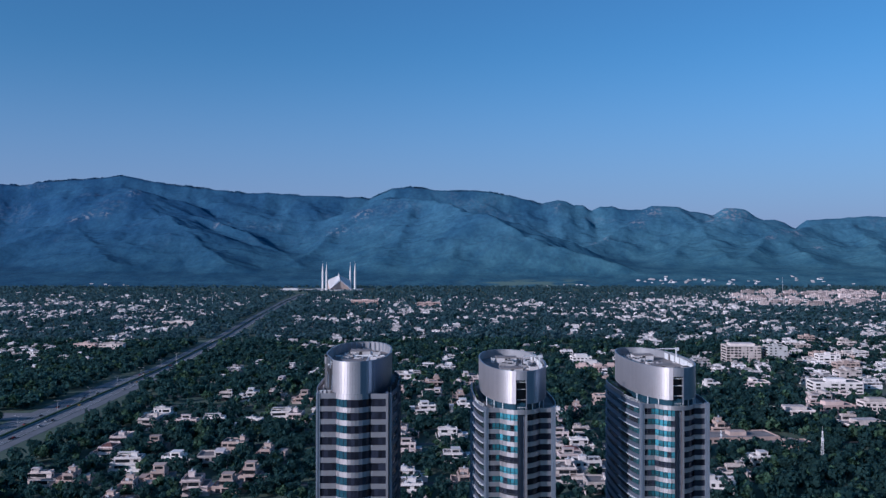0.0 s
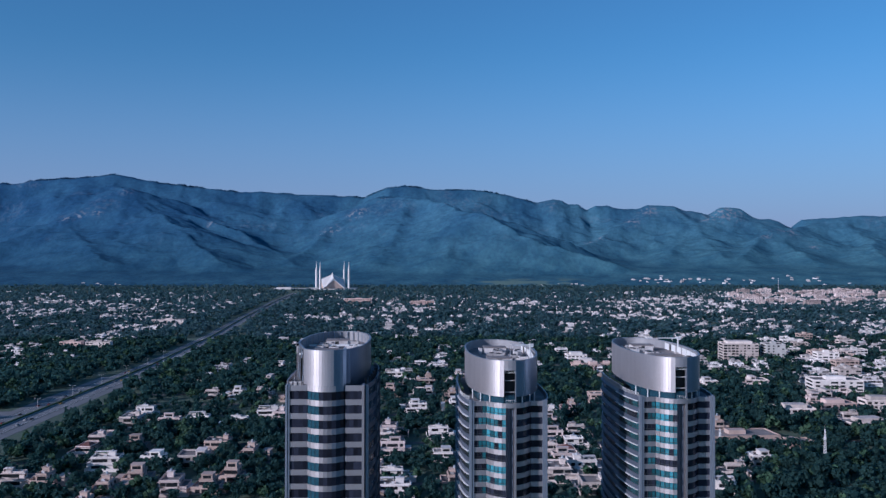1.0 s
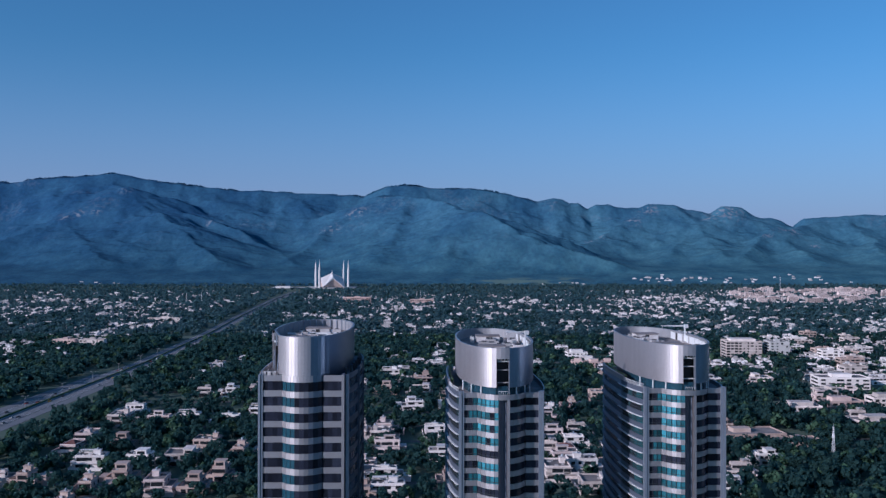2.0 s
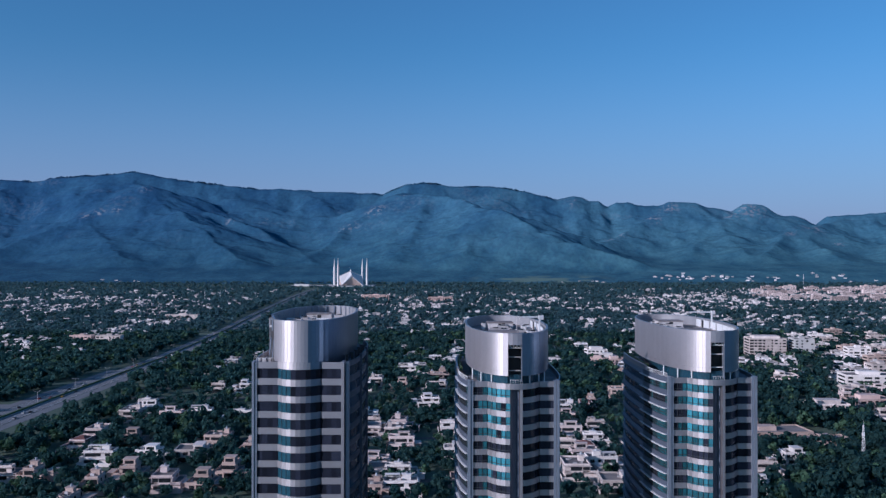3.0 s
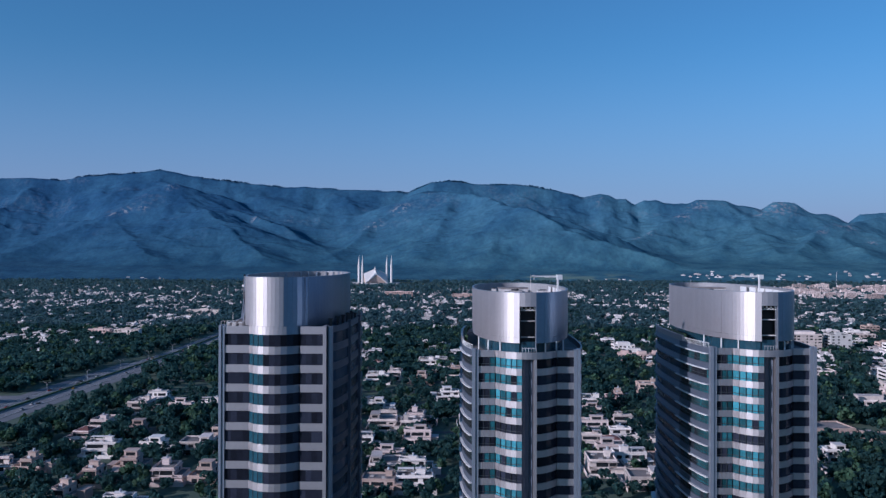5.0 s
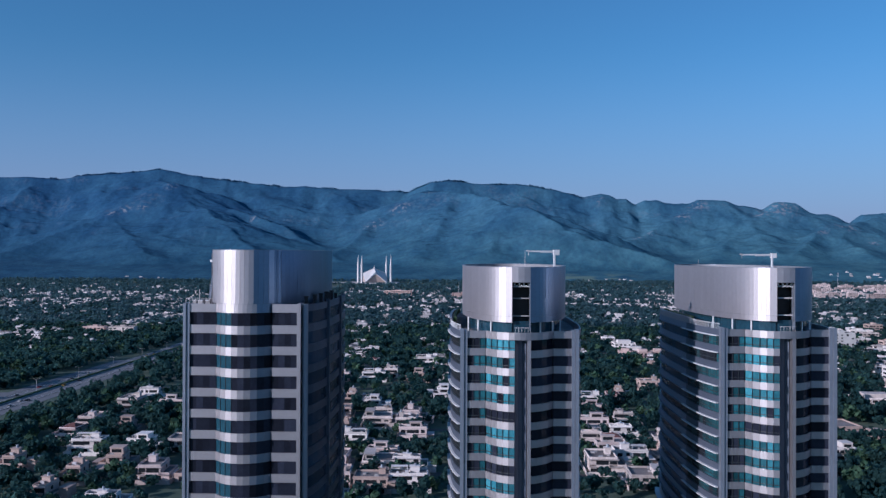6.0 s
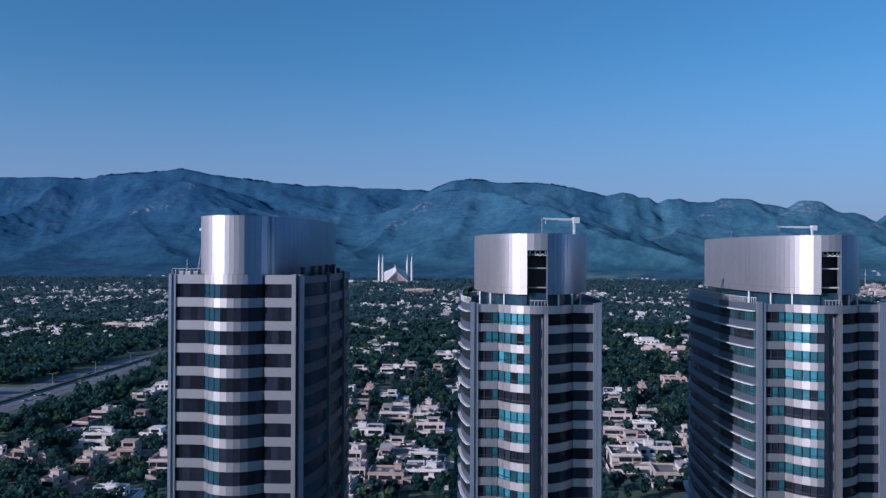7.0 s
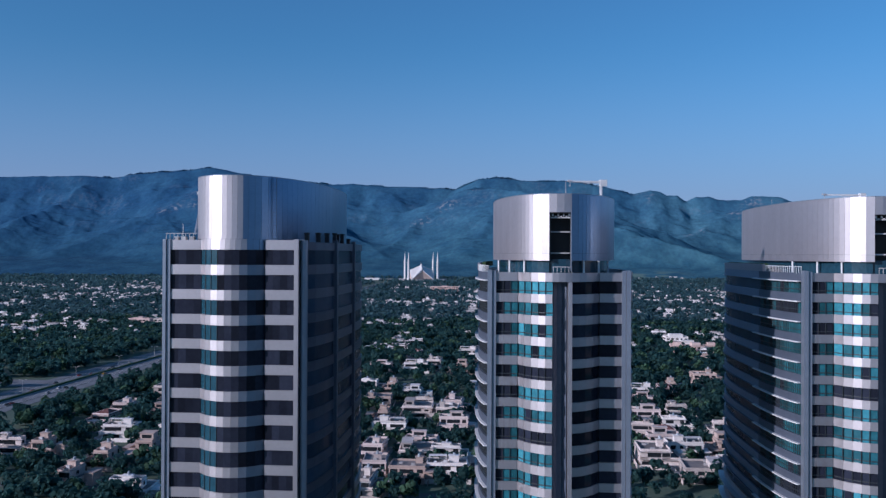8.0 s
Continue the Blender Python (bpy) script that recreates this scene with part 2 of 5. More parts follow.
# ---------------------------------------------------------------- shape helpers: each gives (points, faces)
def box(x0, x1, y0, y1, z0, z1):
    p = [(x, y, z) for z in (z0, z1) for y in (y0, y1) for x in (x0, x1)]
    return p, [(0, 2, 3, 1), (4, 5, 7, 6), (0, 1, 5, 4), (2, 6, 7, 3), (0, 4, 6, 2), (1, 3, 7, 5)]


def prism(poly, z0, z1):
    n = len(poly)
    return ([(x, y, z0) for x, y in poly] + [(x, y, z1) for x, y in poly],
            [tuple(range(n - 1, -1, -1)), tuple(range(n, 2 * n))] + [(i, (i + 1) % n, n + (i + 1) % n, n + i) for i in range(n)])


def wall_strip(pts, z0, z1, thick, out=0.0):
    """A wall along a line of plan points, whose outside is on the right-hand side of the way; out pushes it outwards."""
    outer, inner = [], []
    for i, (x, y) in enumerate(pts):
        ax, ay = pts[max(i - 1, 0)]
        bx, by = pts[min(i + 1, len(pts) - 1)]
        dx, dy = bx - ax, by - ay
        l = math.hypot(dx, dy) or 1
        nx, ny = dy / l, -dx / l
        outer.append((x + nx * out, y + ny * out))
        inner.append((x + nx * (out - thick), y + ny * (out - thick)))
    n = len(pts)
    p = [(x, y, z0) for x, y in outer] + [(x, y, z1) for x, y in outer] + [(x, y, z0) for x, y in inner] + [(x, y, z1) for x, y in inner]
    f = []
    for i in range(n - 1):
        j = i + 1
        f += [(i, j, n + j, n + i), (2 * n + j, 2 * n + i, 3 * n + i, 3 * n + j), (n + i, n + j, 3 * n + j, 3 * n + i), (j, i, 2 * n + i, 2 * n + j)]
    f += [(0, n, 3 * n, 2 * n), (n - 1, 3 * n - 1, 4 * n - 1, 2 * n - 1)]
    return p, f


def tube(a, b, r0, r1, n=8):
    a, b = Vector(a), Vector(b)
    q = (b - a).to_track_quat("Z", "Y")
    p = [tuple(a + q @ Vector((r0 * math.cos(2 * math.pi * i / n), r0 * math.sin(2 * math.pi * i / n), 0))) for i in range(n)]
    p += [tuple(b + q @ Vector((r1 * math.cos(2 * math.pi * i / n), r1 * math.sin(2 * math.pi * i / n), 0))) for i in range(n)]
    return p, [tuple(range(n - 1, -1, -1)), tuple(range(n, 2 * n))] + [(i, (i + 1) % n, n + (i + 1) % n, n + i) for i in range(n)]


def joined(*shapes):
    p, f = [], []
    for sp, sf in shapes:
        k = len(p)
        p += sp
        f += [tuple(i + k for i in g) for g in sf]
    return p, f


def mesh_of(name, shape, mat):
    me = bpy.data.meshes.new(name)
    me.from_pydata(shape[0], [], shape[1])
    me.materials.append(mat)
    return me


def part(name, shape, mat, parent, label=""):
    me = shape if isinstance(shape, bpy.types.Mesh) else mesh_of(name, shape, mat)
    ob = new(name, me)
    ob.parent = parent
    return tagged(ob, label)


def thing(name, label, category, group="", kind="", at=(0, 0, 0), turn=0.0):
    ob = new(name)
    ob.matrix_world = pose(*at, 0, 0, turn)
    return tagged(ob, label, category, group, kind)


def big_mesh(name, points, quads, mats, index=None):
    """A mesh from arrays: points (n,3), quads (m,4)."""
    me = bpy.data.meshes.new(name)
    me.vertices.add(len(points))
    me.vertices.foreach_set("co", np.ascontiguousarray(points, dtype=np.float32).ravel())
    me.loops.add(quads.size)
    me.loops.foreach_set("vertex_index", np.ascontiguousarray(quads, dtype=np.int32).ravel())
    me.polygons.add(len(quads))
    me.polygons.foreach_set("loop_start", np.arange(0, quads.size, 4, dtype=np.int32))
    if index is not None:
        me.polygons.foreach_set("material_index", np.ascontiguousarray(index, dtype=np.int32))
    me.polygons.foreach_set("use_smooth", np.zeros(len(quads), dtype=bool))
    me.update(calc_edges=True)
    for m in mats:
        me.materials.append(m)
    return me


# ---------------------------------------------------------------- terrain
RNG = np.random.default_rng(7)
TABLE = RNG.random((256, 256))


def value_noise(x, y):
    xi, yi = np.floor(x).astype(int), np.floor(y).astype(int)
    fx, fy = x - xi, y - yi
    fx, fy = fx * fx * (3 - 2 * fx), fy * fy * (3 - 2 * fy)
    a, b = TABLE[xi % 256, yi % 256], TABLE[(xi + 1) % 256, yi % 256]
    c, d = TABLE[xi % 256, (yi + 1) % 256], TABLE[(xi + 1) % 256, (yi + 1) % 256]
    return (a * (1 - fx) + b * fx) * (1 - fy) + (c * (1 - fx) + d * fx) * fy


def fbm(x, y, octaves=4):
    s, g, t = 0, 1.0, 0
    for i in range(octaves):
        s = s + g * value_noise(x * 2 ** i + 17.3 * i, y * 2 ** i + 5.1 * i)
        t += g
        g *= 0.5
    return s / t


def ramp01(a, b, v):
    s = np.clip((v - a) / (b - a), 0, 1)
    return s * s * (3 - 2 * s)


def ground_z(x, y):
    return 0.0 * np.asarray(y, dtype=float)


CREST_Y = 4820.0
# skyline of the range from west to east: x, height
CREST = (
    (-4200, 470), (-3442, 480), (-2880, 517), (-2506, 523), (-2320, 526), (-2165, 511), (-2041, 535), (-1841, 544), (-1625, 566), (-1440, 535), (-1317, 511), (-1103, 493), (-965, 468), (-827, 474), (-659, 459), (-476, 459), (-294, 444), (-157, 499), (-73, 505), (100, 490), (342, 487), (448, 466), (568, 442), (644, 417))
CREST_EAST = (
    (698, 433), (740, 439), (785, 430), (824, 408), (872, 414), (920, 378), (968, 406), (1034, 406), (1079, 391), (1199, 388), (1259, 406), (1408, 400), (1453, 382), (1587, 358), (1650, 391), (1715, 397), (1766, 388), (1840, 337), (1929, 334), (1989, 313), (2048, 286), (2113, 328), (2182, 337), (2250, 337), (2492, 356), (3228, 303), (4200, 290))
CREST_X, CREST_Z = np.array(CREST + CREST_EAST).T
# spurs that come down from the crest, and how steeply their sides fall
SPURS = (
    (0.36, (-1603, 4756, 505), (-1468, 4622, 456), (-1542, 4581, 413), (-1755, 4492, 298), (-1988, 4375, 182), (-2186, 4220, 99)),
    (0.48, (-1468, 4622, 456), (-1198, 4552, 350), (-1029, 4508, 291), (-830, 4444, 211), (-659, 4339, 116), (-570, 4199, 68)),
    (0.28, (-1468, 4622, 450), (-1339, 4492, 336), (-1197, 4393, 287), (-1038, 4262, 182), (-895, 4109, 102)),
    (0.24, (-1755, 4492, 298), (-1610, 4339, 196), (-1478, 4133, 114)),
    (0.36, (-2288, 4756, 475), (-2355, 4648, 378), (-2496, 4476, 254), (-2673, 4301, 139)),
    (0.30, (-1087, 4756, 442), (-1037, 4733, 414), (-926, 4635, 291), (-822, 4552, 216)),
    (0.30, (-650, 4756, 410), (-690, 4722, 354), (-631, 4622, 232)),
    (0.44, (-140, 4756, 446), (-210, 4648, 418), (-298, 4581, 353), (-430, 4508, 258), (-540, 4375, 152), (-603, 4241, 89)),
    (0.37, (-210, 4648, 418), (-63, 4622, 428), (95, 4538, 396), (243, 4375, 342), (332, 4281, 330), (444, 4199, 260), (626, 4109, 175), (900, 4030, 95)),
    (0.32, (-48, 4609, 421), (-74, 4444, 298), (-124, 4281, 197), (-196, 4109, 104)),
    (0.32, (229, 4375, 342), (170, 4241, 224), (139, 4086, 130)),
    (0.34, (561, 4756, 392), (574, 4745, 341), (626, 4686, 265), (702, 4609, 205)),
    (0.30, (730, 4756, 390), (763, 4722, 311), (848, 4622, 206), (898, 4444, 124)),
    (0.33, (1257, 4756, 357), (1125, 4698, 301), (957, 4595, 220), (807, 4476, 155)),
    (0.27, (1404, 4756, 351), (1474, 4698, 296), (1480, 4538, 205), (1495, 4339, 120)),
    (0.30, (1692, 4756, 349), (1569, 4722, 312), (1381, 4581, 206), (1237, 4375, 120)),
    (0.28, (1742, 4756, 340), (1846, 4686, 281), (1927, 4538, 192), (1931, 4301, 108)),
    (0.34, (2152, 4756, 290), (2003, 4648, 266), (1819, 4581, 232), (1720, 4508, 188), (1575, 4339, 120)),
    (0.30, (2313, 4756, 299), (2374, 4648, 237), (2320, 4339, 122)),
)
FOLD = 3.0  # folds squeezed this much closer south to north than along, fitting the camera's view
# bare cliffs and screes: x, y, half width
CLIFFS = ((-298, 4578, 41), (-335, 4567, 22), (-429, 4505, 33), (-465, 4492, 27), (-180, 4635, 24), (-1689, 4508, 24), (-1602, 4508, 24), (-1761, 4492, 22), (-1493, 4609, 24), (-1037, 4506, 19), (-883, 4595, 22), (1245, 4767, 44), (1141, 4704, 38), (957, 4592, 24), (895, 4567, 22), (1658, 4767, 93), (1559, 4733, 33), (1940, 4635, 60), (1804, 4578, 30), (2045, 4552, 27), (724, 4756, 24))


def ridged(x, y, octaves=3):
    return 1 - np.abs(2 * fbm(x, y, octaves) - 1)


def hill_z(x, y):
    """Height of the hills and how rocky they are, over arrays of plan places."""
    crest = np.interp(x, CREST_X, CREST_Z) + 16 * (fbm(x / 70, 0 * x + 0.5, 4) - 0.5)
    v = FOLD * y
    wx, wv = x + 90 * (fbm(x / 320, v / 320) - 0.5), v + 90 * (fbm(x / 320 + 40, v / 320 + 9) - 0.5)
    back = FOLD * np.abs(y - CREST_Y)
    gully = ridged(wx / 280 + 3, wv / 1400, 4)
    h = crest - np.where(y < CREST_Y, 0.30, 0.6) * back * (0.72 + 0.55 * gully)
    for n, (fall, *line) in enumerate(SPURS):
        along = 0.0
        best = None
        for (x0, y0, z0), (x1, y1, z1) in zip(line[:-1], line[1:]):
            dx, dv = x1 - x0, FOLD * (y1 - y0)
            length = math.hypot(dx, dv)
            s = np.clip(((wx - x0) * dx + (wv - FOLD * y0) * dv) / length ** 2, 0, 1)
            d = np.hypot(wx - x0 - s * dx, wv - FOLD * y0 - s * dv)
            g = ridged((along + s * length) / 260 + 7 * n, d / 900 + 3 * n, 3)
            o = z0 + s * (z1 - z0) - fall * d * (0.78 + 0.32 * g)
            best = o if best is None else np.maximum(best, o)
            along += length
        h = 0.5 * (h + best + np.sqrt((h - best) ** 2 + 22.0 ** 2))
    apron = np.interp(y, (3640, 3720, 4011, 4241, 4507, 4820), (-2, 0, 50, 74, 101, 110)) + 14 * (fbm(x / 230 + 3, v / 230, 4) - 0.5) * ramp01(3720, 4000, y)
    h = 0.5 * (h + apron + np.sqrt((h - apron) ** 2 + 18.0 ** 2)) - 6 * ramp01(3950, 3740, y)
    tall = np.maximum(h - apron, 0)
    h = h + (40 * (fbm(x / 150, v / 150, 4) - 0.5) + 12 * (ridged(x / 85 + 9, v / 190, 3) - 0.6)) * ramp01(8, 120, tall) * ramp01(0, 140, back)
    near = back < 270
    h = np.where(near, h + (crest - h) * ramp01(230, 16, back) * ramp01(32, -32, h - crest), h)
    h = np.where(near, np.minimum(h, crest + 6 * (fbm(x / 33, v / 33, 3) - 0.4)), h)
    rock = 0.16 * ramp01(0.6, 0.72, fbm(x / 160 + 11, v / 160 + 31, 4)) * ramp01(60, 200, tall)
    for a, b, w in CLIFFS:
        rock = np.maximum(rock, 1.15 * np.exp(-((x - a) / w) ** 2 - ((v - FOLD * b) / (1.8 * w)) ** 2))
    return h, rock


def grid_mesh(name, X, Y, Z, mat):
    k, n = X.shape
    i = np.arange(n * k).reshape(k, n)
    quads = np.stack([i[:-1, :-1], i[:-1, 1:], i[1:, 1:], i[1:, :-1]], -1).reshape(-1, 4)
    me = big_mesh(name, np.stack([X, Y, Z], -1).reshape(-1, 3), quads, [mat])
    me.polygons.foreach_set("use_smooth", np.ones(len(quads), dtype=bool))
    return me


GX, GY = np.meshgrid(np.concatenate([[-16000, -12000, -8000], np.linspace(-5200, 5200, 53), [8000, 12000, 16000]]), np.concatenate([[-12000, -8000, -5000], np.linspace(-2500, 4900, 75), [6500, 9000, 12000, 16000]]))
ground = new("ground", grid_mesh("ground", GX, GY, ground_z(GX, GY), GRASS))
tagged(ground, "dark green grass and bare soil between houses", "ground", kind="structure")


def mountain_range():
    Y, S = np.meshgrid(np.linspace(3650, 4930, 330), np.linspace(-0.70, 0.70, 580), indexing="ij")
    X = S * (Y + 300)
    Z, rock = hill_z(X, Y)
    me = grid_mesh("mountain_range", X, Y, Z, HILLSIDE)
    me.attributes.new("rock", "FLOAT", "POINT").data.foreach_set("value", rock.ravel().astype(np.float32))
    open_land = ramp01(120, 260, X) * ramp01(800, 600, X) * ramp01(3710, 3760, Y) * ramp01(3930, 3860, Y)
    grass = open_land * ramp01(0.42, 0.56, fbm(X / 110 + 5, Y / 45 + 2, 4))
    me.attributes.new("grass", "FLOAT", "POINT").data.foreach_set("value", grass.ravel().astype(np.float32))
    ob = new("mountain_range", me)
    tagged(ob, "forested mountain range, blue with painted haze, with rocky outcrops", "mountains", kind="structure")


mountain_range()


def skyline_trees():
    """Crowns along the crest, which roughen the skyline."""
    n = 1500
    x = RNG.uniform(-3000, 650, n)
    y = CREST_Y + RNG.normal(0, 6, n)
    z = hill_z(x, y)[0]
    return x, y, z, RNG.uniform(2.5, 6, n) * ramp01(0.3, 0.62, fbm(x / 140, y / 900, 2))


# ---------------------------------------------------------------- roads
def avenue_x(y):
    return np.interp(y, (-2500, 500, 1100, 1500, 1906, 2600, 3150), (-322, -322, -318, -335, -365, -407, -425))


def ribbon(y0, y1, off0, off1, step, lift, thick=0.25):
    ys = np.arange(y0, y1 + step, step)
    pts, faces = [], []
    for i, y in enumerate(ys):
        c, z = float(avenue_x(y)), float(ground_z(0, y))
        pts += [(c + off0, y, z + lift - thick), (c + off1, y, z + lift - thick), (c + off0, y, z + lift), (c + off1, y, z + lift)]
        if i:
            a, b = 4 * (i - 1), 4 * i
            faces += [(a + 2, a + 3, b + 3, b + 2), (a, a + 2, b + 2, b), (a + 1, b + 1, b + 3, a + 3)]
    return pts, faces


road = thing("avenue", "wide grey asphalt avenue with two carriageways and median", "road", kind="structure")
part("carriageway", ribbon(-600, 3150, -13.5, -1.8, 50, 0.18), ASPHALT, road)
part("carriageway", ribbon(-600, 3150, 1.8, 13.5, 50, 0.18), ASPHALT, road)
part("median", ribbon(-600, 3150, -1.8, 1.8, 50, 0.42, 0.4), CONCRETE, road, "pale kerbed median strip")
part("median_hedge", ribbon(400, 3100, -0.8, 0.8, 25, 1.7, 1.3), HEDGE, road, "clipped dark green hedge")
for o in (-13.1, -9.5, -5.7, 5.7, 9.5, 12.8):
    dashes = []
    if abs(o) > 12:
        dashes = [ribbon(400, 2000, o, o + 0.3, 50, 0.20, 0.01)]
    else:
        for y in range(520, 1400, 14):
            c = float(avenue_x(y))
            z = float(ground_z(0, y)) + 0.19
            dashes.append(box(c + o, c + o + 0.25, y, y + 5, z - 0.01, z + 0.012))
    part("lane_marking", joined(*dashes), PAINT, road)
for o in (-23.5, 14.5):
    part("service_lane", ribbon(-600, 1000, o, o + 9, 50, 0.12), ASPHALT, road)
side_road = new("side_road", mesh_of("side_road", joined(box(-900, -343, 752, 786, -0.1, 0.14), box(-291, -262, 690, 698, -0.1, 0.14)), ASPHALT))
tagged(side_road, "grey asphalt side road joining the avenue", "road", kind="structure")


# ---------------------------------------------------------------- towers
A_DRUM, B_DRUM, N_DRUM = 9.3, 27.0, 2.3
A_BODY, B_BODY, N_BODY = 11.5, 30.0, 2.9


def front_y(x):
    return B_DRUM - B_DRUM * (1 - abs(x / A_DRUM) ** N_DRUM) ** (1 / N_DRUM)


def drum_outline(x0, x1, n=64):
    """Counter-clockwise from the front at x0 round the back to the front at x1."""
    pts = [(x0, front_y(x0))]
    for i in range(n):
        a = -math.pi / 2 + 2 * math.pi * (i + 0.5) / n
        c, s = math.cos(a), math.sin(a)
        x = A_DRUM * math.copysign(abs(c) ** (2 / N_DRUM), c)
        y = B_DRUM + B_DRUM * math.copysign(abs(s) ** (2 / N_DRUM), s)
        if y > B_DRUM * 0.6 or (x > x0 + 0.4 and x > 0) or (x < x1 - 0.4 and x < 0):
            pts.append((x, y))
    return pts + [(x1, front_y(x1))]


def bay_line(x0, x1, n):
    return [(x0 + (x1 - x0) * i / n, front_y(x0 + (x1 - x0) * i / n)) for i in range(n + 1)]


def flank_line(side, y0, y1, n):
    """Points on the outer side wall, from y0 back to y1 (side -1: the left wall, run from the back to the front)."""
    pts = []
    for i in range(n + 1):
        y = y0 + (y1 - y0) * i / n
        v = abs((y - B_DRUM) / B_BODY)
        pts.append((side * A_BODY * (1 - v ** N_BODY) ** (1 / N_BODY), y))
    return pts[::-1] if side < 0 else pts


def arc_segments(pts):
    return [(pts[i], pts[i + 1]) for i in range(len(pts) - 1)]


def add_cladding(owner, pts, levels, cool=1.6, thick=0.12, panel=SHADE_PANEL):
    """One sheet panel for each facet between one level and the next, with open joints; east of cool the sheets are
    glossier and bluer, shade and reflections put into their colour.
    """
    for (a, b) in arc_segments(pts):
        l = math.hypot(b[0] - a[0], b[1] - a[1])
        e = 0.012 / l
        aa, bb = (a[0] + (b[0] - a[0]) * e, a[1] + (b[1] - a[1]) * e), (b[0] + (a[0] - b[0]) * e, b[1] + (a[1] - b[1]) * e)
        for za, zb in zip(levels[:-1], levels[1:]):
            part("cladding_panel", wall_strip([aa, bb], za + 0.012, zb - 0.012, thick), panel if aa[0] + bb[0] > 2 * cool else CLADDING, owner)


def roof_plant(owner_at, deck_z, seed, white_wall):
    """Loose equipment that stands on the roof deck inside the drum."""
    rnd = random.Random(seed)
    ox, oy = owner_at
    for i in range(20):
        w, d, h = rnd.uniform(0.8, 2.6), rnd.uniform(0.8, 3.2), rnd.uniform(0.6, 1.5)
        x, y = rnd.uniform(-5.6, 5.6), rnd.uniform(9, 44)
        unit = thing("cooling_unit", "dusty grey rooftop cooling unit on the deck", "cooling unit", "rooftop cooling units", at=(ox + x, oy + y, deck_z + 0.004))
        part("casing", joined(box(-w / 2, w / 2, -d / 2, d / 2, 0.15, h), box(-w / 2 + 0.1, w / 2 - 0.1, -d / 2 + 0.1, d / 2 - 0.1, 0, 0.15)), PLANT, unit)
        part("fan_cowl", tube((0, 0, h), (0, 0, h + 0.18), min(w, d) * 0.35, min(w, d) * 0.33, 10), BLACK, unit)
    if white_wall:
        for i, y in enumerate((9, 14, 19, 24, 29, 34, 39)):
            x = 0.87 * A_DRUM * (1 - abs((y - B_DRUM) / B_DRUM) ** N_DRUM) ** (1 / N_DRUM)
            scr = thing("screen_panel", "white louvred screen panel on the roof deck", "screen", "roof screens", at=(ox + x, oy + y, deck_z + 0.004))
            part("sheet", box(-0.08, 0.08, -2.1, 2.1, 0.1, 1.9), WHITE_METAL, scr)
            part("post", box(-0.1, 0.1, -2.2, -2.1, 0, 1.95), PLANT, scr)
            part("post", box(-0.1, 0.1, 2.1, 2.2, 0, 1.95), PLANT, scr)
    for k, y in enumerate((12, 38)):
        house = thing("plant_room", "small pale plant room on the roof deck", "plant room", "roof plant rooms", at=(ox - 1.5 + k, oy + y, deck_z + 0.004))
        part("body", box(-3, 3, -2.4, 2.4, 0, 1.6), PLANT, house)
        part("roof_slab", box(-3.2, 3.2, -2.6, 2.6, 1.6, 1.78), DECK, house)
        part("door", box(-0.5, 0.5, -2.44, -2.4, 0, 1.45), BLACK, house)


def cleaning_crane(x, y, z, reach, turn, h):
    c = thing("cleaning_crane", "white window-cleaning crane on the tower rim", "crane", "cleaning cranes", at=(x, y, z), turn=turn)
    part("mast", box(-0.15, 0.15, -0.15, 0.15, 0, h - 0.3), WHITE_METAL, c)
    part("base_frame", box(-0.9, 0.9, -0.9, 0.9, 0, 0.35), PLANT, c)
    part("counterweight", joined(box(-0.2, 0.8, -0.35, 0.35, h - 0.8, h + 0.1), box(0.8, 0.86, -0.25, 0.25, h - 0.7, h - 0.02)), WHITE_METAL, c)
    part("jib", joined(box(-reach, -0.25, -0.13, 0.13, h - 0.3, h - 0.06), box(-reach * 0.55, -0.25, -0.06, 0.06, h - 0.42, h - 0.27)), WHITE_METAL, c)
    part("jib_head", joined(box(-reach - 0.35, -reach + 0.25, -0.2, 0.2, h - 0.2, h + 0.0), tube((-reach, 0, h - 0.25), (-reach, 0, h - 0.9), 0.04, 0.04, 6)), PLANT, c)


def roof_mast(x, y, z, h):
    m = thing("antenna_mast", "thin grey antenna mast on the tower roof", "antenna", "antenna masts", at=(x, y, z))
    part("pole", tube((0, 0, 0), (0, 0, h), 0.06, 0.03, 6), PLANT, m)
    part("base_plate", box(-0.25, 0.25, -0.25, 0.25, 0, 0.1), PLANT, m)


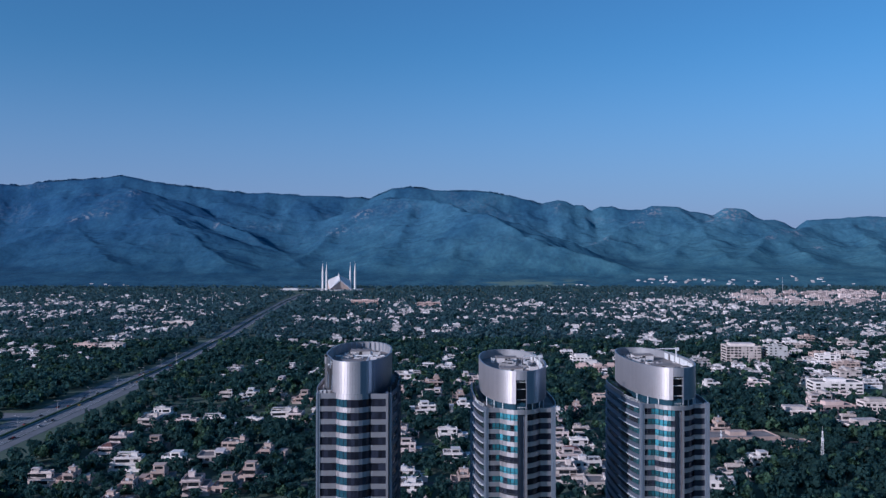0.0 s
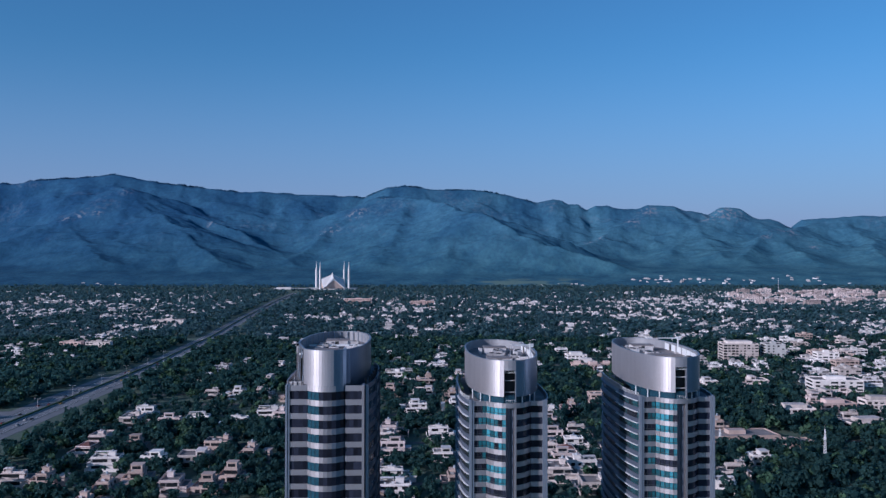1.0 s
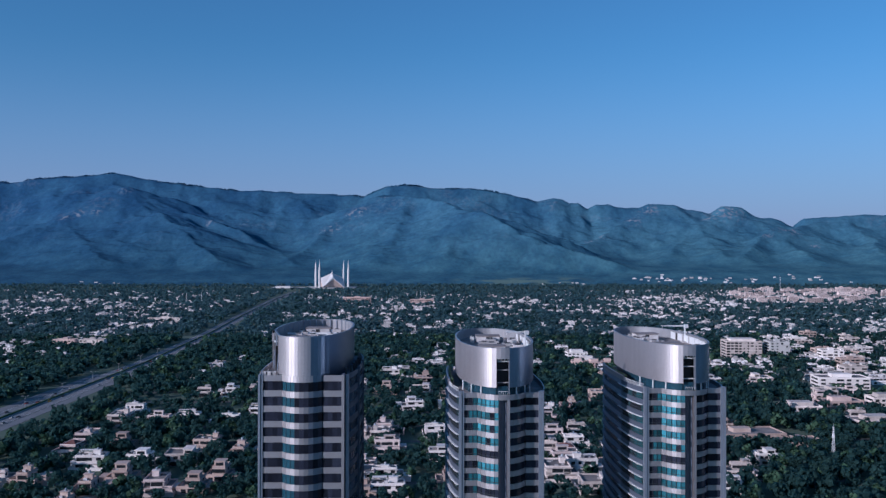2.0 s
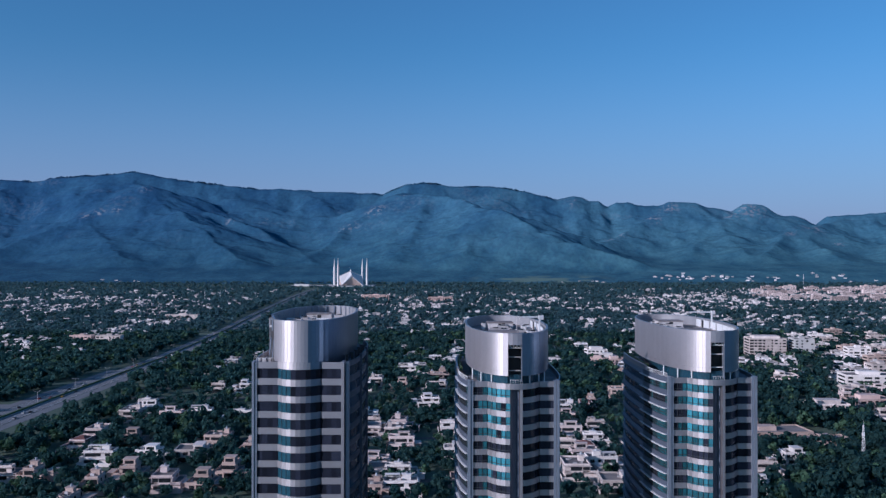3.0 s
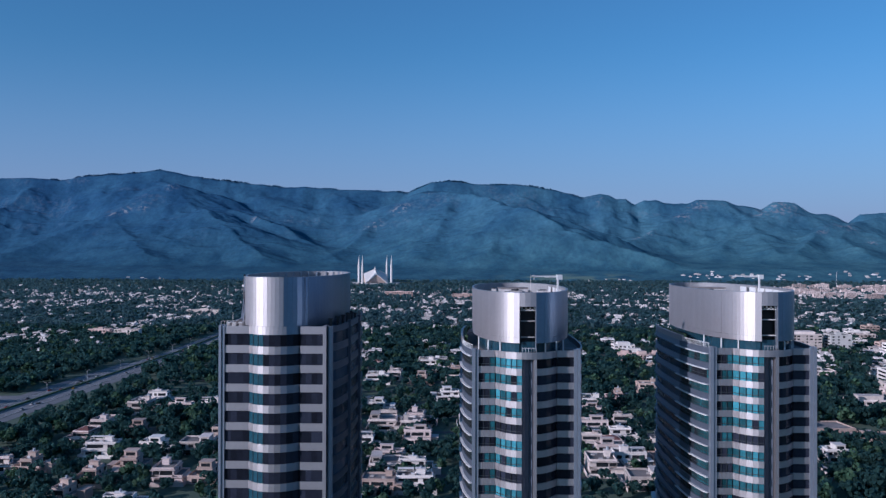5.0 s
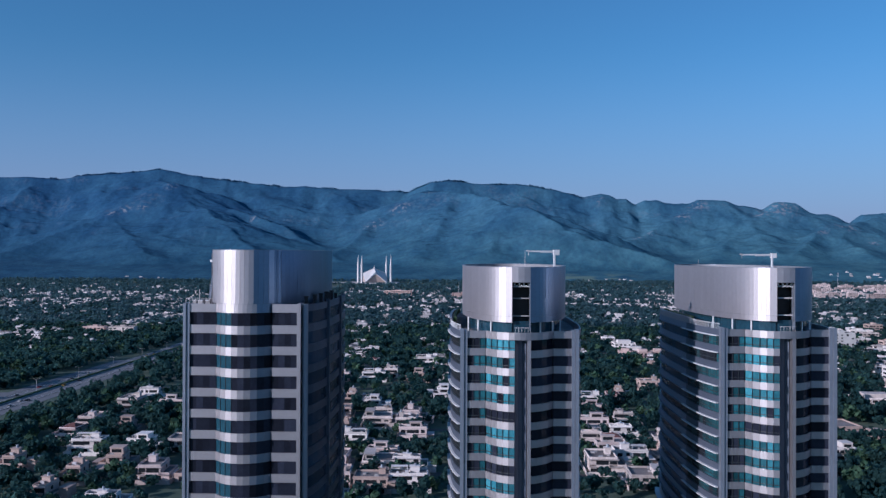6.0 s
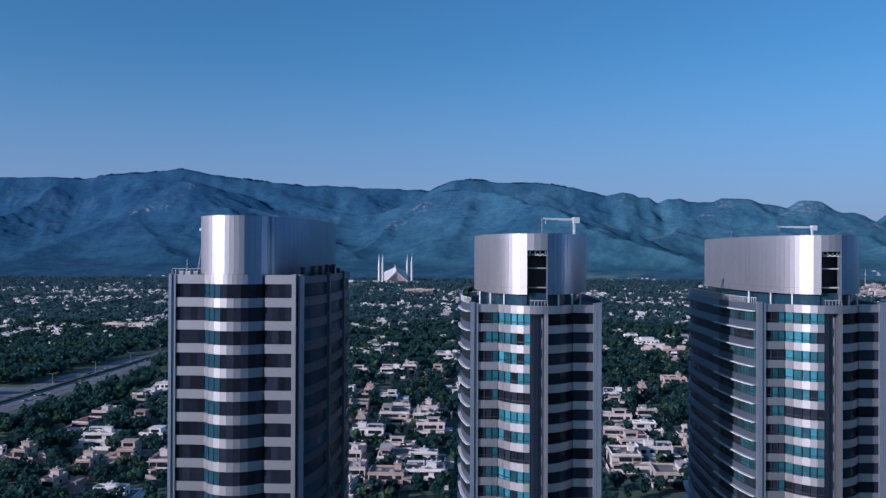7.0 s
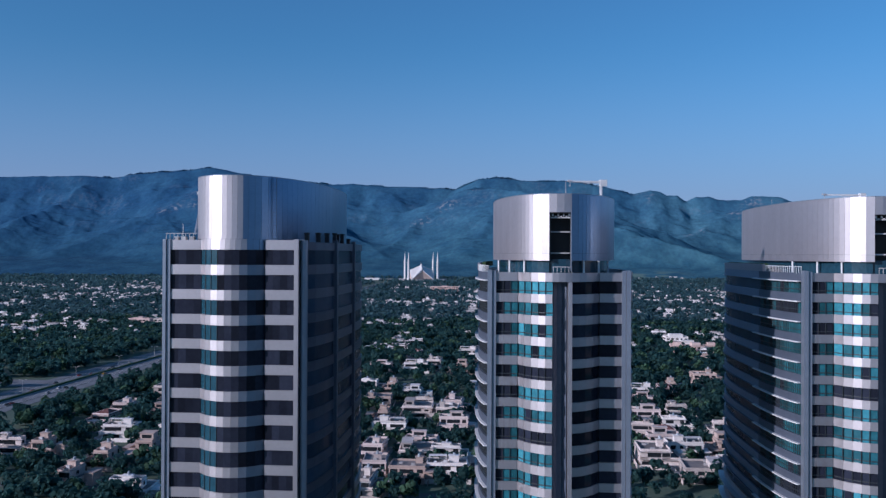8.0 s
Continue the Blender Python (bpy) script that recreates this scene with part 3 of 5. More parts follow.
def residential_tower(cx, yf, seed, label):
    rnd = random.Random(seed)
    t = thing("tower", label, "tower", "twin-banded towers", at=(cx, yf, 0))
    top, step, sp = 98.0, 2.83, 1.17
    RIM, BASE, LINTEL = 108.35, 99.6, 105.95
    # solid core behind the glass
    inner = [(-8.9, 4.6), (-5.6, 4.6), (-1.2, 1.6), (-1.0, 2.2), (0.9, 2.2), (1.2, 1.6), (5.6, 4.6), (8.6, 4.6)] + [(x - 0.5, y) for x, y in flank_line(1, 6, 50, 9)] + [(x + 0.5, y) for x, y in flank_line(-1, 6, 50, 9)]
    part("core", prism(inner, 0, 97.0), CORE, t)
    part("terrace", prism([(x * 0.995, y) for x, y in inner], 97.0, 97.25), DECK, t, "grey terrace round the drum")
    # vertical members
    part("corner_pier", joined(box(-9.55, -8.95, 3.3, 4.6, 0, 98.3), box(-8.9, -8.4, 3.5, 4.6, 0, 98.2)), PIER, t, "grey metal corner pier")
    part("corner_pier", joined(box(8.45, 8.95, 3.5, 4.6, 0, 98.2), box(9.0, 9.6, 3.3, 4.9, 0, 98.3)), PIER, t, "grey metal corner pier")
    # groove lining toned dark for the shade and reflections in the groove
    part("groove_lining", wall_strip([(-1.0, 0.6), (-0.75, 1.35), (-0.3, 1.7), (0.3, 1.7), (0.9, 1.2)], 0, 96.84, 0.1), SHADE_TONED, t, "curved grey metal lining")
    part("pilaster", box(1.05, 1.6, 0.0, 1.4, 0, 96.8), SPANDREL, t, "slim silver pilaster")
    zones = (("flat_left", [(-8.4, 3.75), (-5.5, 3.75)]), ("bay_left", bay_line(-5.5, -1.0, 5)), ("bay_right", bay_line(1.62, 5.5, 4)), ("flat_right", [(5.5, 3.75), (8.45, 3.75)]))
    part("bay_parapet", wall_strip(bay_line(-1.0, 1.62, 3), top - sp, top, 0.3, 0.0), SPANDREL, t)
    lower_walls, lower_glass = [], []
    for k in range(int(top / step)):
        z1 = top - k * step
        z0 = z1 - sp
        zw = z1 - step
        if k >= 13:
            for line in [z[1] for z in zones] + [flank_line(-1, 4.4, 50, 12), flank_line(1, 5.0, 50, 10)]:
                lower_walls.append(wall_strip(line, z0, z1, 0.25))
                lower_glass.append(wall_strip(line, zw, z0, 0.06, -0.24))
            lower_walls.append(wall_strip(flank_line(-1, 4.9, 48, 14), z0 - 0.10, z0 + 0.04, 1.05, 1.0))
            continue
        for name, line in zones:
            part("spandrel", wall_strip(line, z0, z1, 0.25), SPANDREL, t)
            if name in ("bay_left", "flat_left"):
                fine = bay_line(-5.5, -1.0, 5) if name == "bay_left" else [(-8.4 + 2.9 * i / 3, 3.75) for i in range(4)]
                if name == "flat_left":
                    lit_from = rnd.choice((3, 2, 2, 1, 1))
                    blank = rnd.random() < 0.08
                for i, (a, b) in enumerate(arc_segments(fine)):
                    lit = (not blank and rnd.random() < 0.94) if name == "bay_left" else i >= lit_from
                    part("pane", wall_strip([a, b], zw, z0, 0.06, -0.24), (TEAL_GLASS if name == "bay_left" else FLANK_GLASS) if lit else DARK_GLASS, t)
                    if i:
                        part("mullion", box(a[0] - 0.035, a[0] + 0.035, a[1] + 0.12, a[1] + 0.32, zw, z0), MULLION, t)
                part("transom", wall_strip(fine, zw + 0.34, zw + 0.46, 0.12, -0.14), MULLION, t)
            else:
                part("window_band", wall_strip(line, zw, z0, 0.06, -0.24), DARK_GLASS, t)
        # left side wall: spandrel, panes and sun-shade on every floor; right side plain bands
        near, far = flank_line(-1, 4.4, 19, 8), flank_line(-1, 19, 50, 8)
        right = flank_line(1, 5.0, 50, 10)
        # flank panels toned down; the far ones stand for the next tower's shade
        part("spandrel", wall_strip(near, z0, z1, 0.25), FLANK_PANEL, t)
        part("spandrel", wall_strip(far, z0, z1, 0.25), SHADED_FLANK, t)
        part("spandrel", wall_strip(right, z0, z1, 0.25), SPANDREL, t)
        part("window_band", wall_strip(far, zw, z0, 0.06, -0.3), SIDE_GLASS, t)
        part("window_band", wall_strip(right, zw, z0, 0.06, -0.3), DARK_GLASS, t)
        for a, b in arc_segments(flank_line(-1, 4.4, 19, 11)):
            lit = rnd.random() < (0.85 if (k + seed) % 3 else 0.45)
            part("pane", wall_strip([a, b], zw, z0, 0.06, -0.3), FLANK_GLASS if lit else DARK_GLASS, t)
        bars = [box(x + 0.21, x + 0.30, y - 0.035, y + 0.035, zw, z0) for x, y in flank_line(-1, 4.9, 18.8, 28)] + [wall_strip(near, zw + 0.5, zw + 0.6, 0.1, -0.22)]
        tagged(part("window_lattice", joined(*bars), MULLION, t), kind="stuff")
        part("sun_shade", wall_strip(flank_line(-1, 4.9, 21, 9), z0 - 0.06, z0 + 0.08, 0.5, 0.45), WHITE_METAL, t, "thin white sun-shade slab")
        # far part of the white shades, darkened to stand for shade
        part("sun_shade", wall_strip(flank_line(-1, 21.3, 48, 8), z0 - 0.04, z0 + 0.03, 0.35, 0.3), SHADE_TONED, t, "thin sun-shade slab toned dark for shade")
    tagged(part("lower_cladding", joined(*lower_walls), SPANDREL, t), kind="stuff")
    tagged(part("lower_glazing", joined(*lower_glass), DARK_GLASS, t), kind="stuff")
    # terrace edge: raised planter, railing
    part("planter", wall_strip(flank_line(-1, 17, 44, 8), 98.0, 99.1, 0.4, 0.1), SPANDREL, t)
    part("hedge", wall_strip([(x + 0.6, y) for x, y in flank_line(-1, 18, 43, 8)], 98.4, 99.2, 0.5), HEDGE, t, "low green hedge in the planter")
    rail = [wall_strip(flank_line(-1, 4.6, 16, 7), 98.85, 98.92, 0.06)]
    for x, y in flank_line(-1, 4.8, 16, 20):
        rail.append(box(x, x + 0.06, y - 0.03, y + 0.03, 98.0, 98.9))
    part("railing", joined(*rail), WHITE_METAL, t)
    fr = [wall_strip(bay_line(-1.0, 1.6, 3), 98.75, 98.82, 0.06)] + [box(x, x + 0.06, front_y(x), front_y(x) + 0.06, 98.0, 98.8) for x in (-0.9, -0.4, 0.1, 0.6, 1.1, 1.5)]
    part("balcony_handrail", fr[0], PLANT, t)
    for q in fr[1:]:
        part("baluster", q, PLANT, t)
    # recessed glazed storey under the drum
    loop = drum_outline(0.0, -0.001, 48)
    part("recessed_glazing", wall_strip([(x * 0.93, 27 + (y - 27) * 0.975) for x, y in bay_line(-5.5, -1.5, 5)], 97.2, BASE + 0.1, 0.1), STOREY_GLASS, t)
    part("recessed_wall", prism([(x * 0.90, 27 + (y - 27) * 0.965) for x, y in loop[:-1]], 97.2, BASE + 0.2), STOREY_GLASS, t, "blue glazed recessed storey under the drum")
    for x in (-8.2, -6.6, -4.6, 3.2, 5.4, 7.0):
        part("column", tube((x, front_y(x) + 0.7, 97.2), (x, front_y(x) + 0.7, BASE), 0.14, 0.14, 8), WHITE_METAL, t)
    # the drum, with its tall opening over the groove
    ring = drum_outline(1.5, -1.4, 104)
    drum = part("drum", wall_strip(ring, BASE, RIM, 0.28, -0.14), DARK_STEEL, t, "oval drum with facetted silver cladding")
    part("lintel", wall_strip(bay_line(-1.4, 1.5, 3), LINTEL, RIM, 0.4), CLADDING, drum)
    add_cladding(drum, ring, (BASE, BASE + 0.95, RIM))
    part("inner_lining", wall_strip(ring, 106.12, RIM - 0.02, 0.05, -0.43), LINING, drum, "grey inner lining of the drum")
    part("rim_cap", wall_strip(ring + [(1.5, front_y(1.5))], RIM, RIM + 0.06, 0.36, 0.03), PIER, drum)
    part("roof_deck", prism([(x * 0.965, 27 + (y - 27) * 0.985) for x, y in loop[:-1]], 105.9, 106.1), DECK, t, "dusty brown roof deck inside the drum")
    # black sheet stands for the darkness inside the opening
    part("black_void_fill", box(-1.5, 1.6, 2.6, 2.8, 97.3, 105.9), BLACK, t)
    for z in (103.4, 100.6):
        part("opening_beam", box(-1.4, 1.5, 1.1, 1.35, z - 0.09, z + 0.09), PLANT, t)
    part("opening_truss", joined(*[box(-1.4 + 0.36 * i, -1.2 + 0.36 * i, 0.9, 1.2, 105.2 + 0.25 * (i % 2), 105.5 + 0.3 * (i % 2)) for i in range(8)], box(-1.4, 1.5, 0.9, 1.1, 105.2, 105.32)), WHITE_METAL, t)
    part("opening_jamb", box(1.40, 1.52, front_y(1.4) - 0.02, 1.5, 98.3, LINTEL), PIER, t)
    roof_plant((cx, yf), 106.1, seed, True)


residential_tower(26.13, 233.5, 3, "tall silver-banded apartment tower with oval metal drum crown")
residential_tower(69.55, 239.15, 8, "tall silver-banded apartment tower with teal windows and oval crown")


def office_tower(cx, yf):
    t = thing("office_tower", "tall banded office tower with dark glass and oval silver crown", "tower", at=(cx, yf, 0))
    head, step, win = 100.85, 3.41, 2.05
    RIM = 110.9
    inner = [(-9.2, 3.4), (-4.7, 3.4), (-3, 2.2), (0, 1.0), (3, 2.2), (4.8, 3.0), (9.3, 3.0)] + [(x - 0.5, y) for x, y in flank_line(1, 6, 50, 9)] + [(x + 0.5, y) for x, y in flank_line(-1, 6, 50, 9)]
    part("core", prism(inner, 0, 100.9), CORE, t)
    part("terrace", prism(inner, 100.9, 101.1), DECK, t, "grey terrace round the drum")
    part("corner_pier", joined(box(-9.95, -9.5, 2.2, 4.6, 0, 102.3), box(-9.45, -8.95, 2.4, 4.6, 0, 102.2)), PIER, t, "grey metal corner pier")
    part("corner_pier", box(8.6, 9.2, 1.75, 4.6, 0, 102.3), SPANDREL, t, "pale metal corner pier")
    part("corner_column", tube((9.75, 2.9, 0), (9.75, 2.9, 102.2), 0.5, 0.5, 14), PIER, t, "round grey corner column")
    for y in (17, 31):
        x = A_BODY * (1 - abs((y - B_DRUM) / B_BODY) ** N_BODY) ** (1 / N_BODY)
        part("side_pilaster", joined(box(x - 0.3, x + 0.35, y - 0.9, y - 0.4, 0, 102.4), box(x - 0.3, x + 0.25, y - 0.35, y + 0.6, 0, 102.2)), SHADE_TONED, t)
    zones = (("flat", [(-8.95, 2.58), (-4.65, 2.58)]), ("bay", bay_line(-4.65, 4.55, 9)), ("flat", [(4.55, 1.95), (8.6, 1.95)]))
    right, left = flank_line(1, 4.0, 50, 12), flank_line(-1, 4.0, 50, 10)
    for name, line in (zones[0], zones[2]):
        part("parapet", wall_strip(line, head, 102.2, 0.3), SPANDREL, t)
    # east parapet is darker: its shade is put into the colour
    part("parapet", wall_strip(right, head, 102.0, 0.3), SHADE_TONED, t)
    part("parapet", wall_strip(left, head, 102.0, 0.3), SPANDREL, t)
    lower_walls, lower_glass = [], []
    for k in range(int(head / step)):
        z1 = head - k * step
        zb = z1 - win
        zs = z1 - step
        if k >= 11:
            for line in [z[1] for z in zones] + [right, left]:
                lower_walls.append(wall_strip(line, zs, zb, 0.25))
                lower_glass.append(wall_strip(line, zb, z1, 0.06, -0.2))
            continue
        for name, line in zones:
            if name == "bay":
                for a, b in arc_segments(line):
                    # east-facing bay panels get darker metal, their shade put into the colour
                    part("spandrel", wall_strip([a, b], zs, zb, 0.25), SPANDREL if a[0] < 1.0 else PIER, t)
                    # west bay panes have a teal reflection painted into the glass
                    part("pane", wall_strip([a, b], zb, z1, 0.06, -0.15), TEAL_REFLECTION if -4.7 < a[0] < -1.6 else DARK_GLASS, t)
                    if -4.5 < a[0] < -1.2:
                        part("mullion", box(a[0] - 0.03, a[0] + 0.03, a[1] + 0.08, a[1] + 0.2, zb, z1), MULLION, t)
            else:
                part("spandrel", wall_strip(line, zs, zb, 0.25), SPANDREL, t)
                for i in range(4):
                    a = line[0][0] + (line[1][0] - line[0][0]) * i / 4
                    b = line[0][0] + (line[1][0] - line[0][0]) * (i + 1) / 4
                    part("pane", wall_strip([(a, line[0][1]), (b, line[0][1])], zb, z1, 0.06, -0.18), DARK_GLASS, t)
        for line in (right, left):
            # flanks toned dark with the shade of the unlit east side
            part("spandrel", wall_strip(line, zs, zb, 0.25), SHADE_TONED, t)
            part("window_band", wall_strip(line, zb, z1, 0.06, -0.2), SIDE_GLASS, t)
    tagged(part("lower_cladding", joined(*lower_walls), SPANDREL, t), kind="stuff")
    tagged(part("lower_glazing", joined(*lower_glass), DARK_GLASS, t), kind="stuff")
    # drum that grows out of the bay, open on its left front
    front = bay_line(-5.8, 4.75, 15)
    ring = drum_outline(4.75, -9.0, 90)
    cut = [p for p in ring if not (p[0] < -7.2 and p[1] < 17)]
    drum = part("drum", wall_strip(front + cut[1:], 101.0, RIM, 0.28, -0.14), DARK_STEEL, t, "oval drum with facetted silver cladding")
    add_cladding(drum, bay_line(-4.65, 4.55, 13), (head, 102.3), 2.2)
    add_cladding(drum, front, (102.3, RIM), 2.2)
    add_cladding(drum, [(4.75, front_y(4.75))] + [p for p in cut if p[0] > 4.75 or p[1] > 20], (101.2, RIM), panel=DEEP_SHADE_PANEL)
    part("rim_cap", wall_strip(front + [p for p in ring if p[0] > 4.8 or p[1] > 8 or p[0] < -6.0] + [front[0]], RIM, RIM + 0.06, 0.40, 0.03), PIER, drum)
    part("inner_lining", wall_strip([p for p in cut if p[1] > 9], 108.22, RIM - 0.02, 0.05, -0.43), LINING, drum, "grey inner lining of the drum")
    for x, y in drum_outline(4.0, -4.0, 34)[1:-1]:
        part("rib", box(x * 0.955 - 0.14, x * 0.955 + 0.14, 27 + (y - 27) * 0.972 - 0.14, 27 + (y - 27) * 0.972 + 0.14, 108.2, RIM - 0.1), PIER, drum)
    part("opening_lintel", wall_strip([p for p in ring if p[0] < -6.0 and p[1] < 20] + [front[0]], RIM - 0.55, RIM, 0.3), DARK_STEEL, drum)
    for y in (5.5, 9.5, 13.5):
        x = -A_DRUM * (1 - abs((y - B_DRUM) / B_DRUM) ** N_DRUM) ** (1 / N_DRUM)
        part("opening_post", box(x + 0.2, x + 0.5, y - 0.15, y + 0.15, 101.1, RIM - 0.55), DARK_STEEL, drum)
        part("opening_brace", tube((x + 0.35, y - 2.0, 103.0), (x + 0.35, y + 1.8, RIM - 0.7), 0.09, 0.09, 6), PIER, drum)
    loop = drum_outline(0.0, -0.001, 48)
    part("roof_deck", prism([(x * 0.93, 27 + (y - 27) * 0.97) for x, y in loop[:-1] if y > 6], 108.0, 108.2), DECK, t, "dusty brown roof deck inside the drum")
    # black block stands for the shade seen through the drum's open side
    part("black_void_fill", prism([(x * 0.9, 27 + (y - 27) * 0.88) for x, y in loop[:-1]], 101.1, 108.0), BLACK, t, "black block that stands for the dark void inside the drum")
    for y in (9, 14, 30):
        part("roof_beam", box(-7.5, 7.0, y - 0.25, y + 0.25, 108.9, 109.3), WHITE_METAL, t)
    for x in (-4, 2.5):
        part("roof_beam", box(x - 0.25, x + 0.25, 6, 44, 108.5, 108.9), WHITE_METAL, t)
    ly = B_DRUM * (1 - (1 - (5.4 / A_DRUM) ** N_DRUM) ** (1 / N_DRUM)) - 0.5
    part("ladder", joined(box(5.2, 5.25, ly, ly + 0.05, 101.2, RIM), box(5.7, 5.75, ly, ly + 0.05, 101.2, RIM), *[box(5.22, 5.73, ly + 0.01, ly + 0.04, 101.5 + 0.45 * i, 101.54 + 0.45 * i) for i in range(20)]), SHADE_TONED, drum, "steel maintenance ladder")
    rail = [wall_strip([(-9.6, 2.5), (-5.2, 2.5)], 103.05, 103.12, 0.06)] + [box(-9.6 + 0.55 * i, -9.54 + 0.55 * i, 2.5, 2.56, 102.2, 103.1) for i in range(8)]
    part("terrace_railing", joined(*rail), PLANT, t)
    roof_plant((cx, yf), 108.2, 21, False)
    rnd = random.Random(5)
    for y in (6.5, 10.5, 14.5, 19, 21, 24.5, 30):
        x = A_BODY * (1 - abs((y - B_DRUM) / B_BODY) ** N_BODY) ** (1 / N_BODY) - 0.75
        h = rnd.uniform(1.5, 2.3)
        v = thing("exhaust_vent", "black metal exhaust vent at the terrace edge", "vent", "terrace vents", at=(cx + x, yf + y, 101.1))
        part("duct", box(-0.28, 0.28, -0.3, 0.3, 0, h), BLACK, v)
        part("hood", box(-0.36, 0.36, -0.38, 0.38, h, h + 0.22), BLACK, v)
    for x, w in ((-8.9, 0.5), (-7.9, 0.7), (-6.7, 0.6)):
        v = thing("terrace_box", "small grey service box on the terrace", "service box", "terrace boxes", at=(cx + x, yf + 4.9, 101.1))
        part("casing", box(-w / 2, w / 2, -0.3, 0.3, 0, 1.5), PLANT, v)
        part("lid", box(-w / 2 - 0.05, w / 2 + 0.05, -0.35, 0.35, 1.5, 1.58), WHITE_METAL, v)
    roof_mast(cx - 8.2, yf + 5.2, 101.1, 3.4)


office_tower(-18.25, 233.5)


cleaning_crane(32.6, 246.0, 106.104, 4.6, 12, 5.0)
cleaning_crane(77.5, 269.0, 106.104, 6.2, 8, 4.6)
roof_mast(27.6, 246.5, 106.1, 5.0)
roof_mast(63.0, 268.5, 106.1, 3.6)


# ---------------------------------------------------------------- mosque
def mosque(cx, cy, z, size):
    m = thing("mosque", "white tent-shaped mosque with four pencil minarets", "mosque", at=(cx, cy, z))
    m.matrix_world = pose(cx, cy, z) @ Matrix.Diagonal((size, size, size, 1))
    half, turn = 77.0, 59.0
    for i in range(4):
        a = radians(turn + 90 * i)
        x, y = half * math.cos(a), half * math.sin(a)
        shaft = part("minaret", joined(tube((x, y, -4), (x, y, 62), 4.3, 4.0, 10), tube((x, y, 64.5), (x, y, 99), 3.9, 0.35, 10)), MARBLE, m)
        part("balcony", tube((x, y, 62), (x, y, 64.5), 4.9, 4.9, 10), MARBLE, shaft)
        part("finial", tube((x, y, 99), (x, y, 103), 0.5, 0.1, 6), MARBLE, shaft)
    corners = [(58 * math.cos(radians(turn + 90 * i)), 58 * math.sin(radians(turn + 90 * i)), 0) for i in range(4)]
    apex = (0, 0, 52)
    for i in range(4):
        a, b = corners[i], corners[(i + 1) % 4]
        h = ((a[0] + b[0]) * 0.53, (a[1] + b[1]) * 0.53, 33)
        part("roof_slab", ([a, h, apex, (a[0] * 0.97, a[1] * 0.97, -2), (h[0] * 0.97, h[1] * 0.97, 30), (0, 0, 48)], [(0, 1, 2), (5, 4, 3), (0, 3, 4, 1), (1, 4, 5, 2), (2, 5, 3, 0)]), MARBLE, m)
        part("roof_slab", ([h, b, apex, (h[0] * 0.97, h[1] * 0.97, 30), (b[0] * 0.97, b[1] * 0.97, -2), (0, 0, 48)], [(0, 1, 2), (5, 4, 3), (0, 3, 4, 1), (1, 4, 5, 2), (2, 5, 3, 0)]), MARBLE, m)
        a2, b2 = (a[0] * 0.94, a[1] * 0.94, 0), (b[0] * 0.94, b[1] * 0.94, 0)
        part("glazed_gable", ([a2, b2, (h[0] * 0.94, h[1] * 0.94, 30.5), (a2[0] * 0.98, a2[1] * 0.98, 0), (b2[0] * 0.98, b2[1] * 0.98, 0), (h[0] * 0.92, h[1] * 0.92, 30.5)], [(0, 1, 2), (5, 4, 3), (0, 3, 4, 1), (1, 4, 5, 2), (2, 5, 3, 0)]), PLASTER_TAN, m)
        part("roof_rib", tube(apex, h, 0.9, 0.9, 6), CONCRETE, m)
    part("crest", joined(box(-2.5, 2.5, -2.5, 2.5, 48, 56), tube((0, 0, 56), (0, 0, 62), 0.7, 0.3, 6)), MARBLE, m)
    part("plinth", box(-98, 92, -90, 80, -8, -1.5), CONCRETE, m, "broad pale stone plinth")
    part("courtyard_wing", box(-225, -98, -40, 40, -8, -2.5), CONCRETE, m)
    part("courtyard_wing", box(-205, -150, -58, -40, -8, 4), MARBLE, m)
    part("arcade", joined(*[box(-222 + 8 * i, -219 + 8 * i, -44, -40, -8, -2) for i in range(15)]), CORE, m)
    part("forecourt", box(-150, 60, -150, -90, -8, -5), CONCRETE, m)


mosque(-336, 3550, 4.0, 1.035)


# ---------------------------------------------------------------- town plan
def clear_of_roads(x, y, margin):
    return (np.abs(x - avenue_x(y)) > 36 + margin) & ~((x < -330) & (np.abs(y - 769) < 20 + margin))


